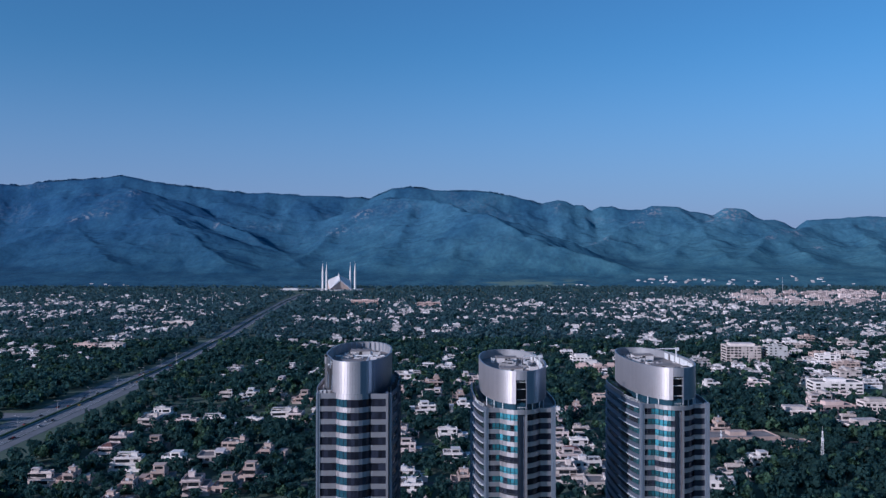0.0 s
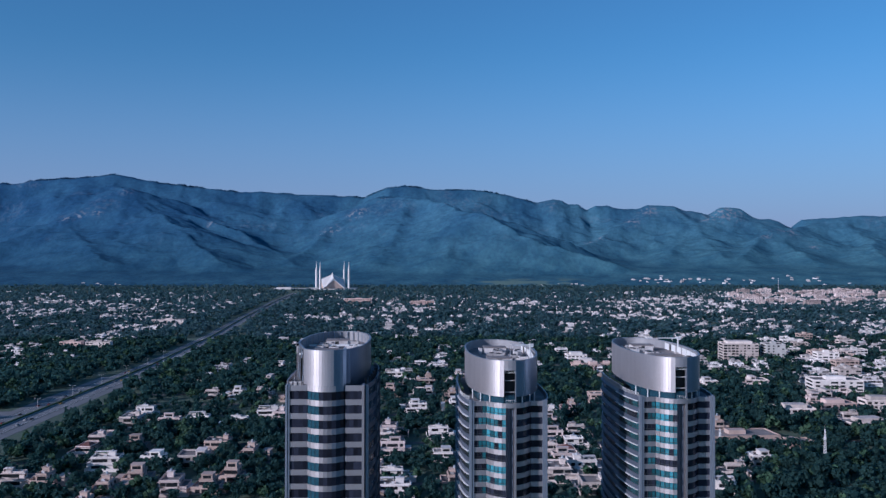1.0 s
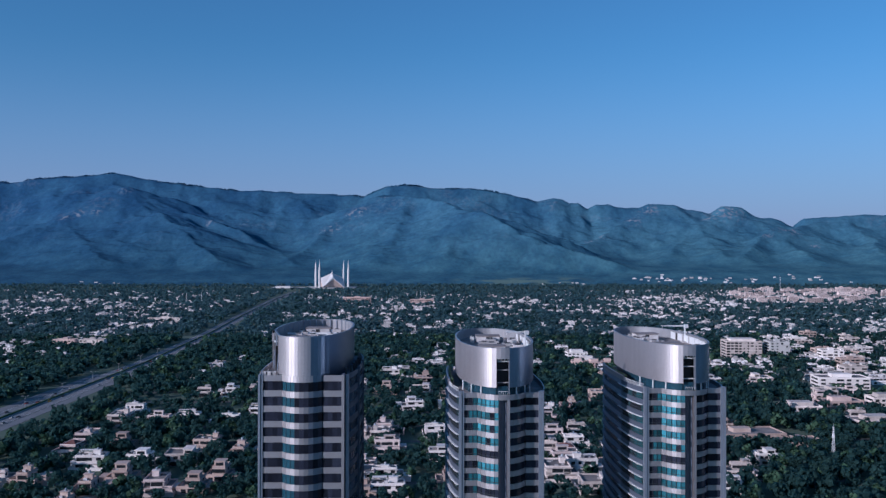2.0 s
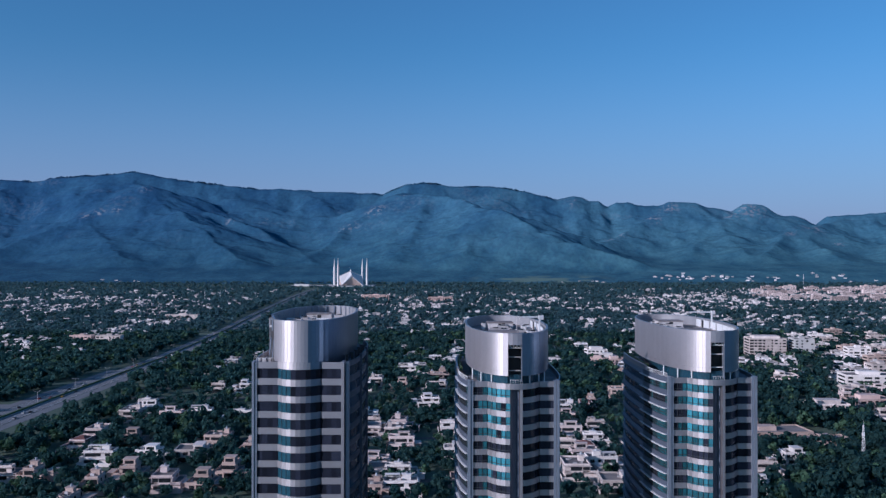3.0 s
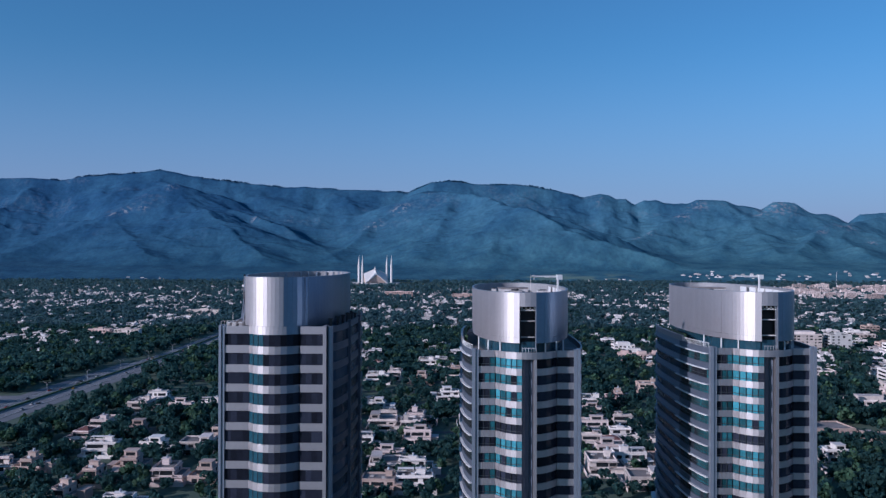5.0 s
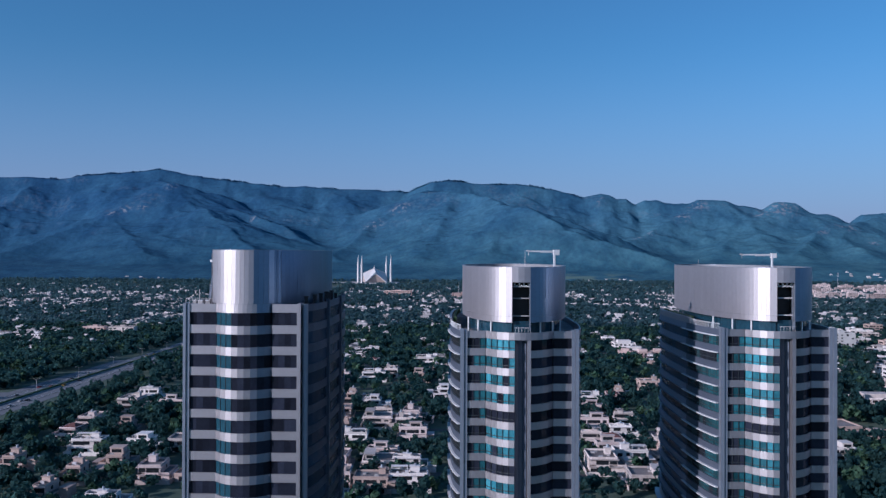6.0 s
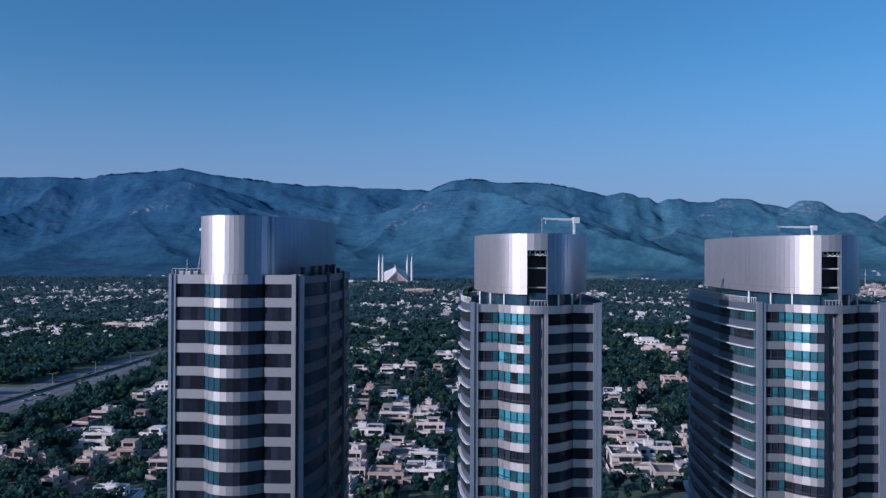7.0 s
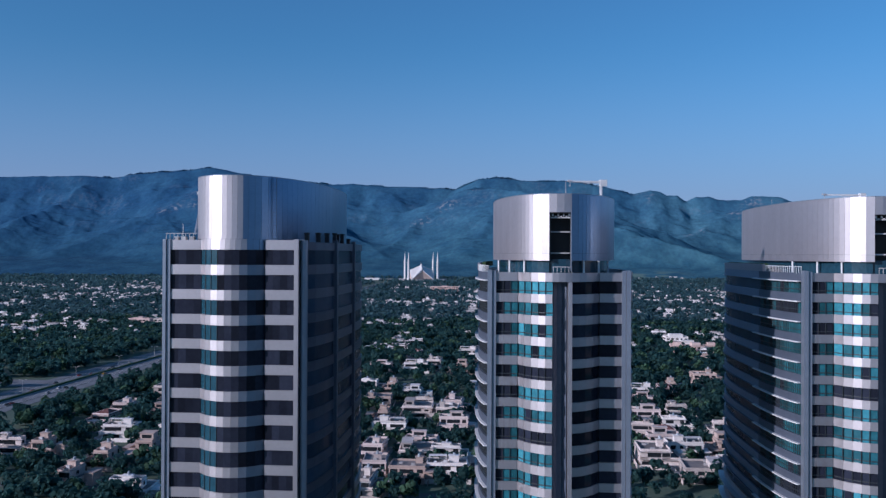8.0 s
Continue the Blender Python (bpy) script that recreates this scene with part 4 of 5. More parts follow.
def built_up(x, y):
    """How densely the ground is built, 0 to 1."""
    d = 0.16 + 0.55 * ramp01(0.34, 0.66, fbm(x / 150 + 60, y / 110 + 20, 3))
    d = d * np.where(np.abs(x - avenue_x(y)) < 85, 0.0, 1.0)
    west = (x < avenue_x(y))
    d = np.where(west, d * ramp01(950, 1250, y) * ramp01(-380, -480, x) * 1.1, d)
    east_wood = ramp01(180, 215, x) * ramp01(760, 700, y) * ramp01(610, 640, y)
    d = d * (1 - 0.97 * np.clip(east_wood, 0, 1))
    d = d * (1 - 0.93 * ramp01(170, 200, x) * ramp01(610, 590, y))
    belt = np.exp(-((y - 960 - 0.15 * x) / 75) ** 2) * (x > -230) * (x < 330)
    d = d * (1 - 0.85 * belt)
    d = np.where((x > -70) & (x < 150) & (y < 690), np.maximum(d, 0.6), d)
    d = d * np.where((x > -110) & (x < 110) & (y > 690) & (y < 1020), 0.75, 1.0)
    d = np.where((x > -200) & (x < -70) & (y < 640), np.clip(d, 0.22, 0.4), d)
    d = d * (1 - 0.8 * ramp01(2350, 2900, y) * (x < 650))
    d = np.where((x > 360 + 0.1 * y) & (y > 820) & (y < 1400), np.maximum(d, 0.7), d)
    d = d * (1 - np.where((x > 200) | west, 0.28, 0.36) * ramp01(800, 1300, y))
    d = d * np.where((x > 200) & (x < 0.43 * y) & (y > 690) & (y < 975), 0.28, 1.0)
    d = d * np.where((x < -150) & (y < 760), 0.85, 1.0)
    d = d * ramp01(3350, 3200, y)
    d = d * (1 - np.where(west, 0.25, 0.55) * ramp01(1000, 1300, y) * ramp01(0.52, 0.40, fbm(x / 330 + 8, y / 420 + 2, 2)))
    return d


def house_lots():
    """Places of houses: two rows along each east-west street."""
    out = []
    y = 372.0
    while y < 3150:
        half = 0.62 * (y + 120) + 60
        for side in (-1, 1):
            x = -half
            while x < half:
                pitch = RNG.uniform(19.5, 28.0)
                x += pitch
                out.append((x, y + side * RNG.uniform(13.5, 15.5), pitch, side, RNG.random()))
        y += 56.0
    lots = np.array(out)
    keep = (lots[:, 4] < built_up(lots[:, 0], lots[:, 1])) & clear_of_roads(lots[:, 0], lots[:, 1], 8)
    return lots[keep]


LOTS = house_lots()
# the nearer houses, placed to fit the camera's view: plan places by quarter
WEST_HOUSES = ((-229, 545), (-226, 979), (-224, 763), (-222, 655), (-219, 618), (-217, 720), (-215, 1024), (-211, 541), (-191, 582), (-190, 853), (-189, 634), (-188, 715), (-170, 521), (-170, 489), (-169, 724), (-165, 856), (-161, 588), (-160, 546), (-145, 944), (-140, 862), (-139, 591), (-138, 714), (-137, 474), (-133, 631), (-133, 526), (-117, 750), (-115, 526), (-111, 842), (-106, 549), (-105, 606), (-103, 740))
MIDDLE_HOUSES = ((-56, 638), (-49, 551), (-48, 610), (-44, 518), (-42, 486), (-38, 663), (-26, 545), (-26, 569), (-26, 509), (-22, 980), (-21, 656), (-15, 679), (-13, 620), (-10, 547), (-10, 1007), (-9, 514), (-7, 914), (2, 783), (8, 925), (9, 860), (21, 676), (22, 599), (25, 535), (36, 843), (36, 788), (40, 906), (-92, 867), (-62, 870), (-50, 895), (-22, 871), (-66, 755), (-84, 761), (-47, 729), (-68, 699), (-39, 689), (-102, 1000))
EAST_HOUSES = ((90, 553), (90, 614), (122, 528), (98, 586), (99, 656), (104, 606), (105, 522), (105, 568), (107, 710), (111, 744), (114, 637), (123, 676), (126, 574), (126, 759), (136, 624), (136, 780), (170, 828), (171, 515), (195, 554), (216, 1022), (224, 584), (233, 694), (298, 913), (335, 893))
LOTS = LOTS[(LOTS[:, 1] > 935) | (LOTS[:, 0] < -290) | (LOTS[:, 0] > 330)]
LOTS = np.concatenate([LOTS, [(x, y, 22.0, -1 if RNG.random() < 0.6 else 1, RNG.random()) for x, y in WEST_HOUSES + MIDDLE_HOUSES + EAST_HOUSES]])
# commercial quarter and other large buildings keep houses off their ground: centre, half sizes
LARGE = [(433, 1150, 52, 22), (420, 895, 38, 26), (520, 905, 34, 20), (318, 752, 17, 11), (362, 776, 19, 11), (398, 770, 15, 11), (348, 690, 20, 12), (238, 655, 34, 22), (-160, 2450, 40, 14), (15, 2330, 34, 12), (-440, 1285, 40, 12), (208, 1125, 20, 42), (208, 1052, 28, 14)]
for cx_, cy_, hw_, hd_ in LARGE:
    LOTS = LOTS[~((np.abs(LOTS[:, 0] - cx_) < hw_ + 12) & (np.abs(LOTS[:, 1] - cy_) < hd_ + 12))]
DIST = np.hypot(LOTS[:, 0], LOTS[:, 1] - 60)
LOTS = LOTS[np.argsort(DIST)]


def house_design(seed):
    """A flat-roofed house of two storeys: lists of boxes by part, and of windows; front towards -y, base at z 0."""
    r = random.Random(seed)
    w, d = r.uniform(12.5, 18.5), r.uniform(12.0, 18.0)
    h1, h2 = 3.2, 3.0
    d2a, d2b = -d / 2 + r.choice((0.0, 2.2, 3.5)), d / 2 - r.choice((0.0, 3.0, 5.0))
    w2a, w2b = -w / 2 + r.choice((0.0, 0.0, 3.4)), w / 2 - r.choice((0.0, 0.0, 3.8))
    body = [box(-w / 2, w / 2, -d / 2, d / 2, -0.3, h1)]
    upper = [box(w2a, w2b, d2a, d2b, h1, h1 + h2)]
    top = h1 + h2

    def parapet(x0, x1, y0, y1, z, h=0.9, t=0.22):
        o = [(x0, y0), (x1, y0), (x1, y1), (x0, y1)]
        i = [(x0 + t, y0 + t), (x1 - t, y0 + t), (x1 - t, y1 - t), (x0 + t, y1 - t)]
        p = [(*q, z) for q in o] + [(*q, z + h) for q in o] + [(*q, z) for q in i] + [(*q, z + h) for q in i]
        f = []
        for k in range(4):
            j = (k + 1) % 4
            f += [(k, j, 4 + j, 4 + k), (8 + j, 8 + k, 12 + k, 12 + j), (4 + k, 4 + j, 12 + j, 12 + k), (j, k, 8 + k, 8 + j)]
        return [(p, f)]

    par = parapet(w2a, w2b, d2a, d2b, top + 0.06)
    low = parapet(-w / 2, w / 2, -d / 2, d / 2, h1 + 0.06, 0.7) if (d2a > -d / 2 + 0.1 or w2a > -w / 2 + 0.1 or w2b < w / 2 - 0.1 or d2b < d / 2 - 0.1) else []
    slab = [box(w2a + 0.22, w2b - 0.22, d2a + 0.22, d2b - 0.22, top, top + 0.1)]
    if low:
        slab.append(box(-w / 2 + 0.22, w / 2 - 0.22, -d / 2 + 0.22, d / 2 - 0.22, h1 + 0.004, h1 + 0.1))
    mx, my = r.uniform(w2a + 2.4, w2b - 2.4), r.uniform(d2a + 2.6, d2b - 2.6)
    mw, md, mh = r.uniform(1.1, 2.2), r.uniform(1.3, 2.4), r.choice((1.5, 2.4, 2.6, 2.7))
    mumty = [box(mx - mw, mx + mw, my - md, my + md, top + 0.1, top + mh), box(mx - mw - 0.3, mx + mw + 0.3, my - md - 0.3, my + md + 0.3, top + mh, top + mh + 0.2)]
    tank_z = top + mh + 0.2
    tank = tube((mx + 0.2, my + 0.3, tank_z), (mx + 0.2, my + 0.3, tank_z + r.uniform(0.8, 1.3)), 0.65, 0.55, 10)
    eaves = [box(w2a - 0.7, w2b + 0.7, d2a - 1.0, d2a, top - 0.22, top + 0.0), box(-w / 2 - 0.2, w / 2 + 0.2, -d / 2 - 1.1, -d / 2, h1 - 0.2, h1 + 0.02)]
    # side ledges, roof parapet posts and cooling boxes
    eaves += [box(w2a - 0.5, w2a, d2a, d2b, top - 0.22, top), box(w2b, w2b + 0.5, d2a, d2b, top - 0.22, top)]
    for k in range(3):
        fx = w2a + (w2b - w2a) * (k + r.uniform(0.2, 0.8)) / 3
        eaves.append(box(fx - 0.15, fx + 0.15, d2a - 0.45, d2a, h1 + 0.1, top - 0.22))
    clutter, pergola = [], []
    for k in range(5):
        bx, by, bs = r.uniform(w2a + 1, w2b - 1), r.uniform(d2a + 1, d2b - 1), r.uniform(0.4, 0.9)
        clutter.append(box(bx - bs, bx + bs, by - bs * 0.7, by + bs * 0.7, top + 0.1, top + 0.1 + bs * r.uniform(0.8, 1.6)))
    if r.random() < 0.5:
        px0, px1 = w2a + 0.6, w2a + (w2b - w2a) * r.uniform(0.3, 0.5)
        pergola.append(box(px0, px1, d2b - 4.2, d2b - 0.6, top + 2.3, top + 2.45))
        pergola += [box(qx - 0.12, qx + 0.12, qy - 0.12, qy + 0.12, top + 0.1, top + 2.3) for qx in (px0 + 0.2, px1 - 0.2) for qy in (d2b - 4.0, d2b - 0.8)]
    windows = []
    for z, (x0, x1, yf_) in ((0.9, (-w / 2, w / 2, -d / 2)), (h1 + 0.9, (w2a, w2b, d2a))):
        n = 3
        for i in range(n):
            c = x0 + (x1 - x0) * (i + 0.5 + r.uniform(-0.08, 0.08)) / n
            ww = r.uniform(1.1, 2.0)
            windows.append(box(c - ww, c + ww, yf_ - 0.05, yf_ + 0.05, z, z + r.choice((1.4, 1.7))))
    windows = windows[3:] + windows[:1]
    for f in (0.14, 0.38, 0.62, 0.86):
        c, ww = w2a + (w2b - w2a) * f, r.uniform(0.8, 1.5)
        windows.append(box(c - ww, c + ww, d2b - 0.05, d2b + 0.05, h1 + 0.8, h1 + 2.4))
    for f in (0.2, 0.75):
        c, ww = -w / 2 + w * f, r.uniform(0.9, 2.2)
        windows.append(box(c - ww, c + ww, d / 2 - 0.05, d / 2 + 0.05, 0.6, 2.5))
    for xa in (w2a, w2b):
        c = d2a + (d2b - d2a) * r.uniform(0.3, 0.7)
        windows.append(box(xa - 0.05, xa + 0.05, c - 0.9, c + 0.9, h1 + 0.9, h1 + 2.3))
    # a set-back room on the roof, and dark sheets for the shade of long verandahs below the canopies
    rx0 = w2a + 0.3 + r.random() * (w2b - w2a) * 0.35
    rx1, ry0 = rx0 + r.uniform(4.0, 6.5), d2a + r.uniform(2.5, 4.5)
    room = [box(rx0, rx1, ry0, d2b - 0.6, top + 0.1, top + 2.9), box(rx0 - 0.35, rx1 + 0.35, ry0 - 0.5, d2b - 0.25, top + 2.9, top + 3.1)]
    room_window = [box(rx0 + 0.8, rx1 - 0.8, ry0 - 0.04, ry0 + 0.04, top + 0.9, top + 2.3), box(rx0 + 0.8, rx1 - 0.8, d2b - 0.64, d2b - 0.56, top + 0.9, top + 2.3)]
    va = -w / 2 + r.uniform(0.4, 0.3 * w)
    vb = va + r.uniform(0.35, 0.5) * w
    verandah = [box(va, vb, -d / 2 - 0.07, -d / 2 + 0.05, 0.1, 2.7), box(va, vb, d / 2 - 0.05, d / 2 + 0.07, 0.1, 2.7)]
    verandah_roof = box(va - 0.4, vb + 0.4, d / 2, d / 2 + 1.2, h1 - 0.2, h1 + 0.02)
    sx = r.choice((-1, 1))
    wl, wh = r.uniform(3.0, 4.5), r.choice((h1 - 0.3, h1 - 0.3, h1 + 1.6))
    x0, x1 = (w / 2, w / 2 + wl) if sx > 0 else (-w / 2 - wl, -w / 2)
    ya = r.uniform(-d / 2, 0)
    wing = [box(x0, x1, ya, ya + r.uniform(5, 8), -0.3, wh), box(x0 - 0.25, x1 + 0.25, ya - 0.4, ya + 8.2, wh, wh + 0.22)]
    bc, bw = r.uniform(w2a + 3.2, w2b - 3.2), r.uniform(2.0, 3.0)
    # flat dark sheets stand for the shade inside the balconies
    balcony = [box(bc - bw, bc + bw, d2a - 0.03, d2a + 0.03, h1 + 0.15, h1 + 2.5), box(bc - bw, bc + bw, d2b - 0.03, d2b + 0.03, h1 + 0.15, h1 + 2.3)]
    rail = [box(bc - bw - 0.2, bc + bw + 0.2, d2a - 1.3, d2a - 1.2, h1 + 0.1, h1 + 0.95), box(bc - bw - 0.2, bc + bw + 0.2, d2b + 0.9, d2b + 1.0, h1, h1 + 0.9), box(bc - bw - 0.2, bc + bw + 0.2, d2b, d2b + 1.0, h1 - 0.2, h1)]
    windows = [q for q in windows if not (q[0][0][1] < d2a + 0.1 and abs((q[0][0][0] + q[0][1][0]) / 2 - bc) < bw + 1.2 and q[0][0][2] > h1)]
    pitched = None
    if r.random() < 0.18:
        x0, x1, y0, y1, zt = w2a - 0.5, w2b + 0.5, d2a - 0.5, d2b + 0.5, top + 0.06
        e, rz = (y1 - y0) / 2 * 0.9, 2.4
        cy2 = (y0 + y1) / 2
        k = min(e, (x1 - x0) / 2 - 0.5)
        pitched = ([(x0, y0, zt), (x1, y0, zt), (x1, y1, zt), (x0, y1, zt), (x0 + k, cy2, zt + rz), (x1 - k, cy2, zt + rz)], [(3, 2, 1, 0), (0, 1, 5, 4), (1, 2, 5), (2, 3, 4, 5), (3, 0, 4)])
    yard = [wall_strip([(-w / 2 - 1.6, d / 2 + 2), (-w / 2 - 1.6, -d / 2 - 4.5), (w / 2 + 1.6, -d / 2 - 4.5), (w / 2 + 1.6, d / 2 + 2)], -0.3, 1.9, 0.22)]
    return dict(body=body, upper=upper, par=par, low=low, slab=slab, mumty=mumty, tank=tank, eaves=eaves, windows=windows, pitched=pitched, yard=yard, wing=wing, balcony=balcony, rail=rail, clutter=clutter, pergola=pergola, room=room, room_window=room_window, verandah=verandah, verandah_roof=verandah_roof)


DESIGNS = [house_design(40 + s) for s in range(12)]
NEAR_HOUSES = 112
LABELS = ("cream plastered two-storey house with a flat roof", "tan plastered house with roof terrace and parapet", "white flat-roofed house with a roof water tank", "pale pink plastered house behind a boundary wall")


def near_house(k):
    g = DESIGNS[k]
    red = g["pitched"] is not None
    wall = (PLASTER, PLASTER_TAN, PLASTER_WHITE, PLASTER_PINK)[k % 4]
    h = thing("house", "cream plastered house with a hipped red tile roof" if red else LABELS[k % 4], "house", "houses of the quarter")
    part("ground_storey", joined(*g["body"]), wall, h)
    part("upper_storey", joined(*g["upper"]), wall, h)
    part("parapet", g["par"][0], wall, h)
    if g["low"]:
        part("terrace_parapet", g["low"][0], wall, h)
    if red:
        part("hipped_roof", g["pitched"], RED_TILE, h, "red clay tile roof")
    else:
        if k % 3 == 1:
            part("roof_room", joined(*g["room"]), wall, h)
            for w in g["room_window"]:
                part("window", w, WINDOW, h)
        else:
            part("stair_head", joined(*g["mumty"]), wall, h)
            part("water_tank", g["tank"], TANK, h)
        tagged(part("roof_clutter", joined(*g["clutter"]), PLANT, h), kind="stuff")
        if g["pergola"]:
            part("pergola", joined(*g["pergola"]), wall, h)
    part("roof_terrace", joined(*g["slab"]), ROOF, h)
    part("wing", joined(*g["wing"]), wall, h)
    part("balcony_shade_sheet", g["balcony"][0], WINDOW, h)
    part("balcony_shade_sheet", g["balcony"][1], WINDOW, h)
    part("balcony_railing", g["rail"][0], wall, h)
    part("rear_balcony", joined(*g["rail"][1:]), wall, h)
    part("canopy", g["eaves"][0], wall, h)
    part("porch_slab", g["eaves"][1], wall, h)
    part("side_ledge", g["eaves"][2], wall, h)
    part("side_ledge", g["eaves"][3], wall, h)
    for w in g["windows"]:
        part("window", w, WINDOW, h)
    for w in g["verandah"]:
        part("verandah_shade_sheet", w, WINDOW, h)
    part("verandah_roof", g["verandah_roof"], wall, h)
    part("boundary_wall", joined(*g["yard"]), wall, h)
    return h


prototypes = [near_house(k) for k in range(len(DESIGNS))]
used = set()
for i, (x, y, pitch, side, u) in enumerate(LOTS[:NEAR_HOUSES]):
    k = int(u * 7919) % len(DESIGNS)
    m = pose(x, y, float(ground_z(x, y)), 0, 0, (0 if side < 0 else 180) + (u * 37 % 1 - 0.5) * 9) @ Matrix.Diagonal((0.92 + 0.26 * (u * 53 % 1), 0.92 + 0.25 * (u * 91 % 1), 1.0 + 0.15 * (u * 71 % 1), 1))
    if k not in used:
        prototypes[k].matrix_basis = m
        used.add(k)
    else:
        copy_thing(prototypes[k], m)


def scattered(shapes, places, turns, sizes, zs):
    """Array copies of one shape: returns points and quads. Triangles are padded to quads by a repeated middle point."""
    p = np.array(shapes[0])
    f = np.array([g if len(g) == 4 else (g[0], g[1], g[2], g[0]) for g in shapes[1] if len(g) <= 4])
    c, s = np.cos(turns), np.sin(turns)
    X = (p[None, :, 0] * c[:, None] - p[None, :, 1] * s[:, None]) * sizes[:, None] + places[:, 0:1]
    Y = (p[None, :, 0] * s[:, None] + p[None, :, 1] * c[:, None]) * sizes[:, None] + places[:, 1:2]
    Z = p[None, :, 2] * sizes[:, None] + zs[:, None]
    n = len(places)
    quads = (f[None] + (np.arange(n) * len(p))[:, None, None]).reshape(-1, 4)
    return np.stack([X, Y, Z], -1).reshape(-1, 3), quads


def combine(chunks):
    pts, quads, idx, k = [], [], [], 0
    for p, q, i in chunks:
        pts.append(p)
        quads.append(q + k)
        idx.append(np.full(len(q), i))
        k += len(p)
    return np.concatenate(pts), np.concatenate(quads), np.concatenate(idx)


def far_houses():
    rest = LOTS[NEAR_HOUSES:]
    kinds = (rest[:, 4] * 7919).astype(int) % len(DESIGNS)
    chunks = []
    for k, g in enumerate(DESIGNS):
        L = rest[kinds == k]
        turn = np.where(L[:, 3] < 0, 0.0, math.pi) + (L[:, 4] * 37 % 1 - 0.5) * 0.1
        z = ground_z(L[:, 0], L[:, 1])
        size = np.ones(len(L))
        for key, mi in (("body", 0), ("upper", 0), ("par", 0), ("low", 0), ("wing", 0), ("rail", 0), ("balcony", 2), ("mumty", 0), ("clutter", 1), ("pergola", 0), ("eaves", 0), ("slab", 1), ("windows", 2)):
            if key in ("mumty", "clutter", "pergola") and g["pitched"]:
                continue
            if not g[key]:
                continue
            sel = slice(None) if key not in ("windows", "eaves", "rail", "balcony", "clutter", "pergola") else L[:, 1] < 1350
            shape = joined(*(g[key][:10] if key == "windows" else g[key]))
            chunks.append((*scattered(shape, L[sel], turn[sel], size[sel], z[sel]), mi))
    p, q, i = combine(chunks)
    ob = new("distant_houses", big_mesh("distant_houses", p, q, [PLASTER_FAR, ROOF_FAR, WINDOW], i))
    tagged(ob, "hundreds of pale flat-roofed houses among trees", "houses", kind="stuff")


far_houses()

# narrow streets between the rows
streets = []
for i in range(46):
    y = 372.0 + 56.0 * i
    half = 0.62 * (y + 120) + 40
    z = float(ground_z(0, y))
    streets.append(box(-283 if y < 1100 else float(avenue_x(y)) + 40, half, y - 3.2, y + 3.2, z - 0.2, z + 0.06))
tagged(new("side_streets", mesh_of("side_streets", joined(*streets), STREET)), "narrow grey streets between rows of houses", "street", kind="structure")


# ---------------------------------------------------------------- larger buildings
def slab_block(name, label, x, y, w, d, floors, mat, bays, turn=0.0, group="", steps=()):
    """A flat-roofed block with bands of windows, a parapet and a stair head."""
    z = float(ground_z(x, y))
    b = thing(name, label, "building", group, at=(x, y, z), turn=turn)
    h = floors * 3.5
    part("wall", box(-w / 2, w / 2, -d / 2, d / 2, -0.5, h), mat, b)
    part("parapet", joined(box(-w / 2, w / 2, -d / 2, -d / 2 + 0.3, h, h + 1), box(-w / 2, w / 2, d / 2 - 0.3, d / 2, h, h + 1), box(-w / 2, -w / 2 + 0.3, -d / 2 + 0.3, d / 2 - 0.3, h, h + 1), box(w / 2 - 0.3, w / 2, -d / 2 + 0.3, d / 2 - 0.3, h, h + 1)), mat, b)
    part("roof", box(-w / 2 + 0.3, w / 2 - 0.3, -d / 2 + 0.3, d / 2 - 0.3, h, h + 0.12), ROOF, b)
    part("stair_head", box(-w * 0.1, w * 0.12, -d * 0.15, d * 0.2, h + 0.12, h + 3), mat, b)
    for s in steps:
        part("set_back_storey", box(-w / 2 * s, w / 2 * s, -d / 2 * s, d / 2 * s, h + 0.12, h + 3.4), mat, b)
    r = random.Random(int(x * 7 + y * 3))
    bay = [(r.uniform(0.14, 0.46), r.uniform(0.5, 1.2), r.uniform(2.3, 2.9)) for i in range(bays)]
    glazing = []
    for f in range(floors):
        for i in range(bays):
            if r.random() < 0.16:
                continue
            c = -w / 2 + w * (i + 0.5) / bays
            v, lo, hi = bay[i]
            glazing.append(box(c - w / bays * v, c + w / bays * v, -d / 2 - 0.08, -d / 2 + 0.1, f * 3.5 + lo, f * 3.5 + hi))
        part("sill_band", box(-w / 2 - 0.25, w / 2 + 0.25, -d / 2 - 0.35, -d / 2, f * 3.5 + 3.2, f * 3.5 + 3.45), mat, b)
        part("side_window", box(-w / 2 - 0.08, -w / 2 + 0.08, -d * 0.35, d * 0.35, f * 3.5 + 1.0, f * 3.5 + 2.6), WINDOW, b)
    if y < 960:
        for g in glazing:
            part("window", g, WINDOW, b)
    else:
        tagged(part("far_glazing", joined(*glazing), WINDOW, b), kind="stuff")
    return b


slab_block("hotel_building", "large white multi-storey building with stepped top", 416, 1150, 44, 28, 6, PLASTER, 9, -4, steps=(0.7,))
slab_block("glass_office", "dark glass office block with pale frame", 458, 1142, 24, 26, 6, CONCRETE, 4, -4)
slab_block("office_building", "white office building with long window bands", 420, 895, 48, 26, 3, PLASTER_WHITE, 6, -6, steps=(0.4,))
slab_block("office_building", "pale office building with dark glazing", 512, 915, 40, 26, 4, PLASTER, 5, 3)
slab_block("school_building", "low grey institutional building with a long flat roof", 236, 664, 58, 26, 1, PLASTER_TAN, 9, 4)
slab_block("school_building", "low grey institutional hall behind trees", 264, 634, 34, 20, 1, PLASTER_TAN, 5, 4)
slab_block("villa", "large pale villa with stepped flat roofs", 318, 752, 30, 18, 2, PLASTER, 6, -3, steps=(0.6,))
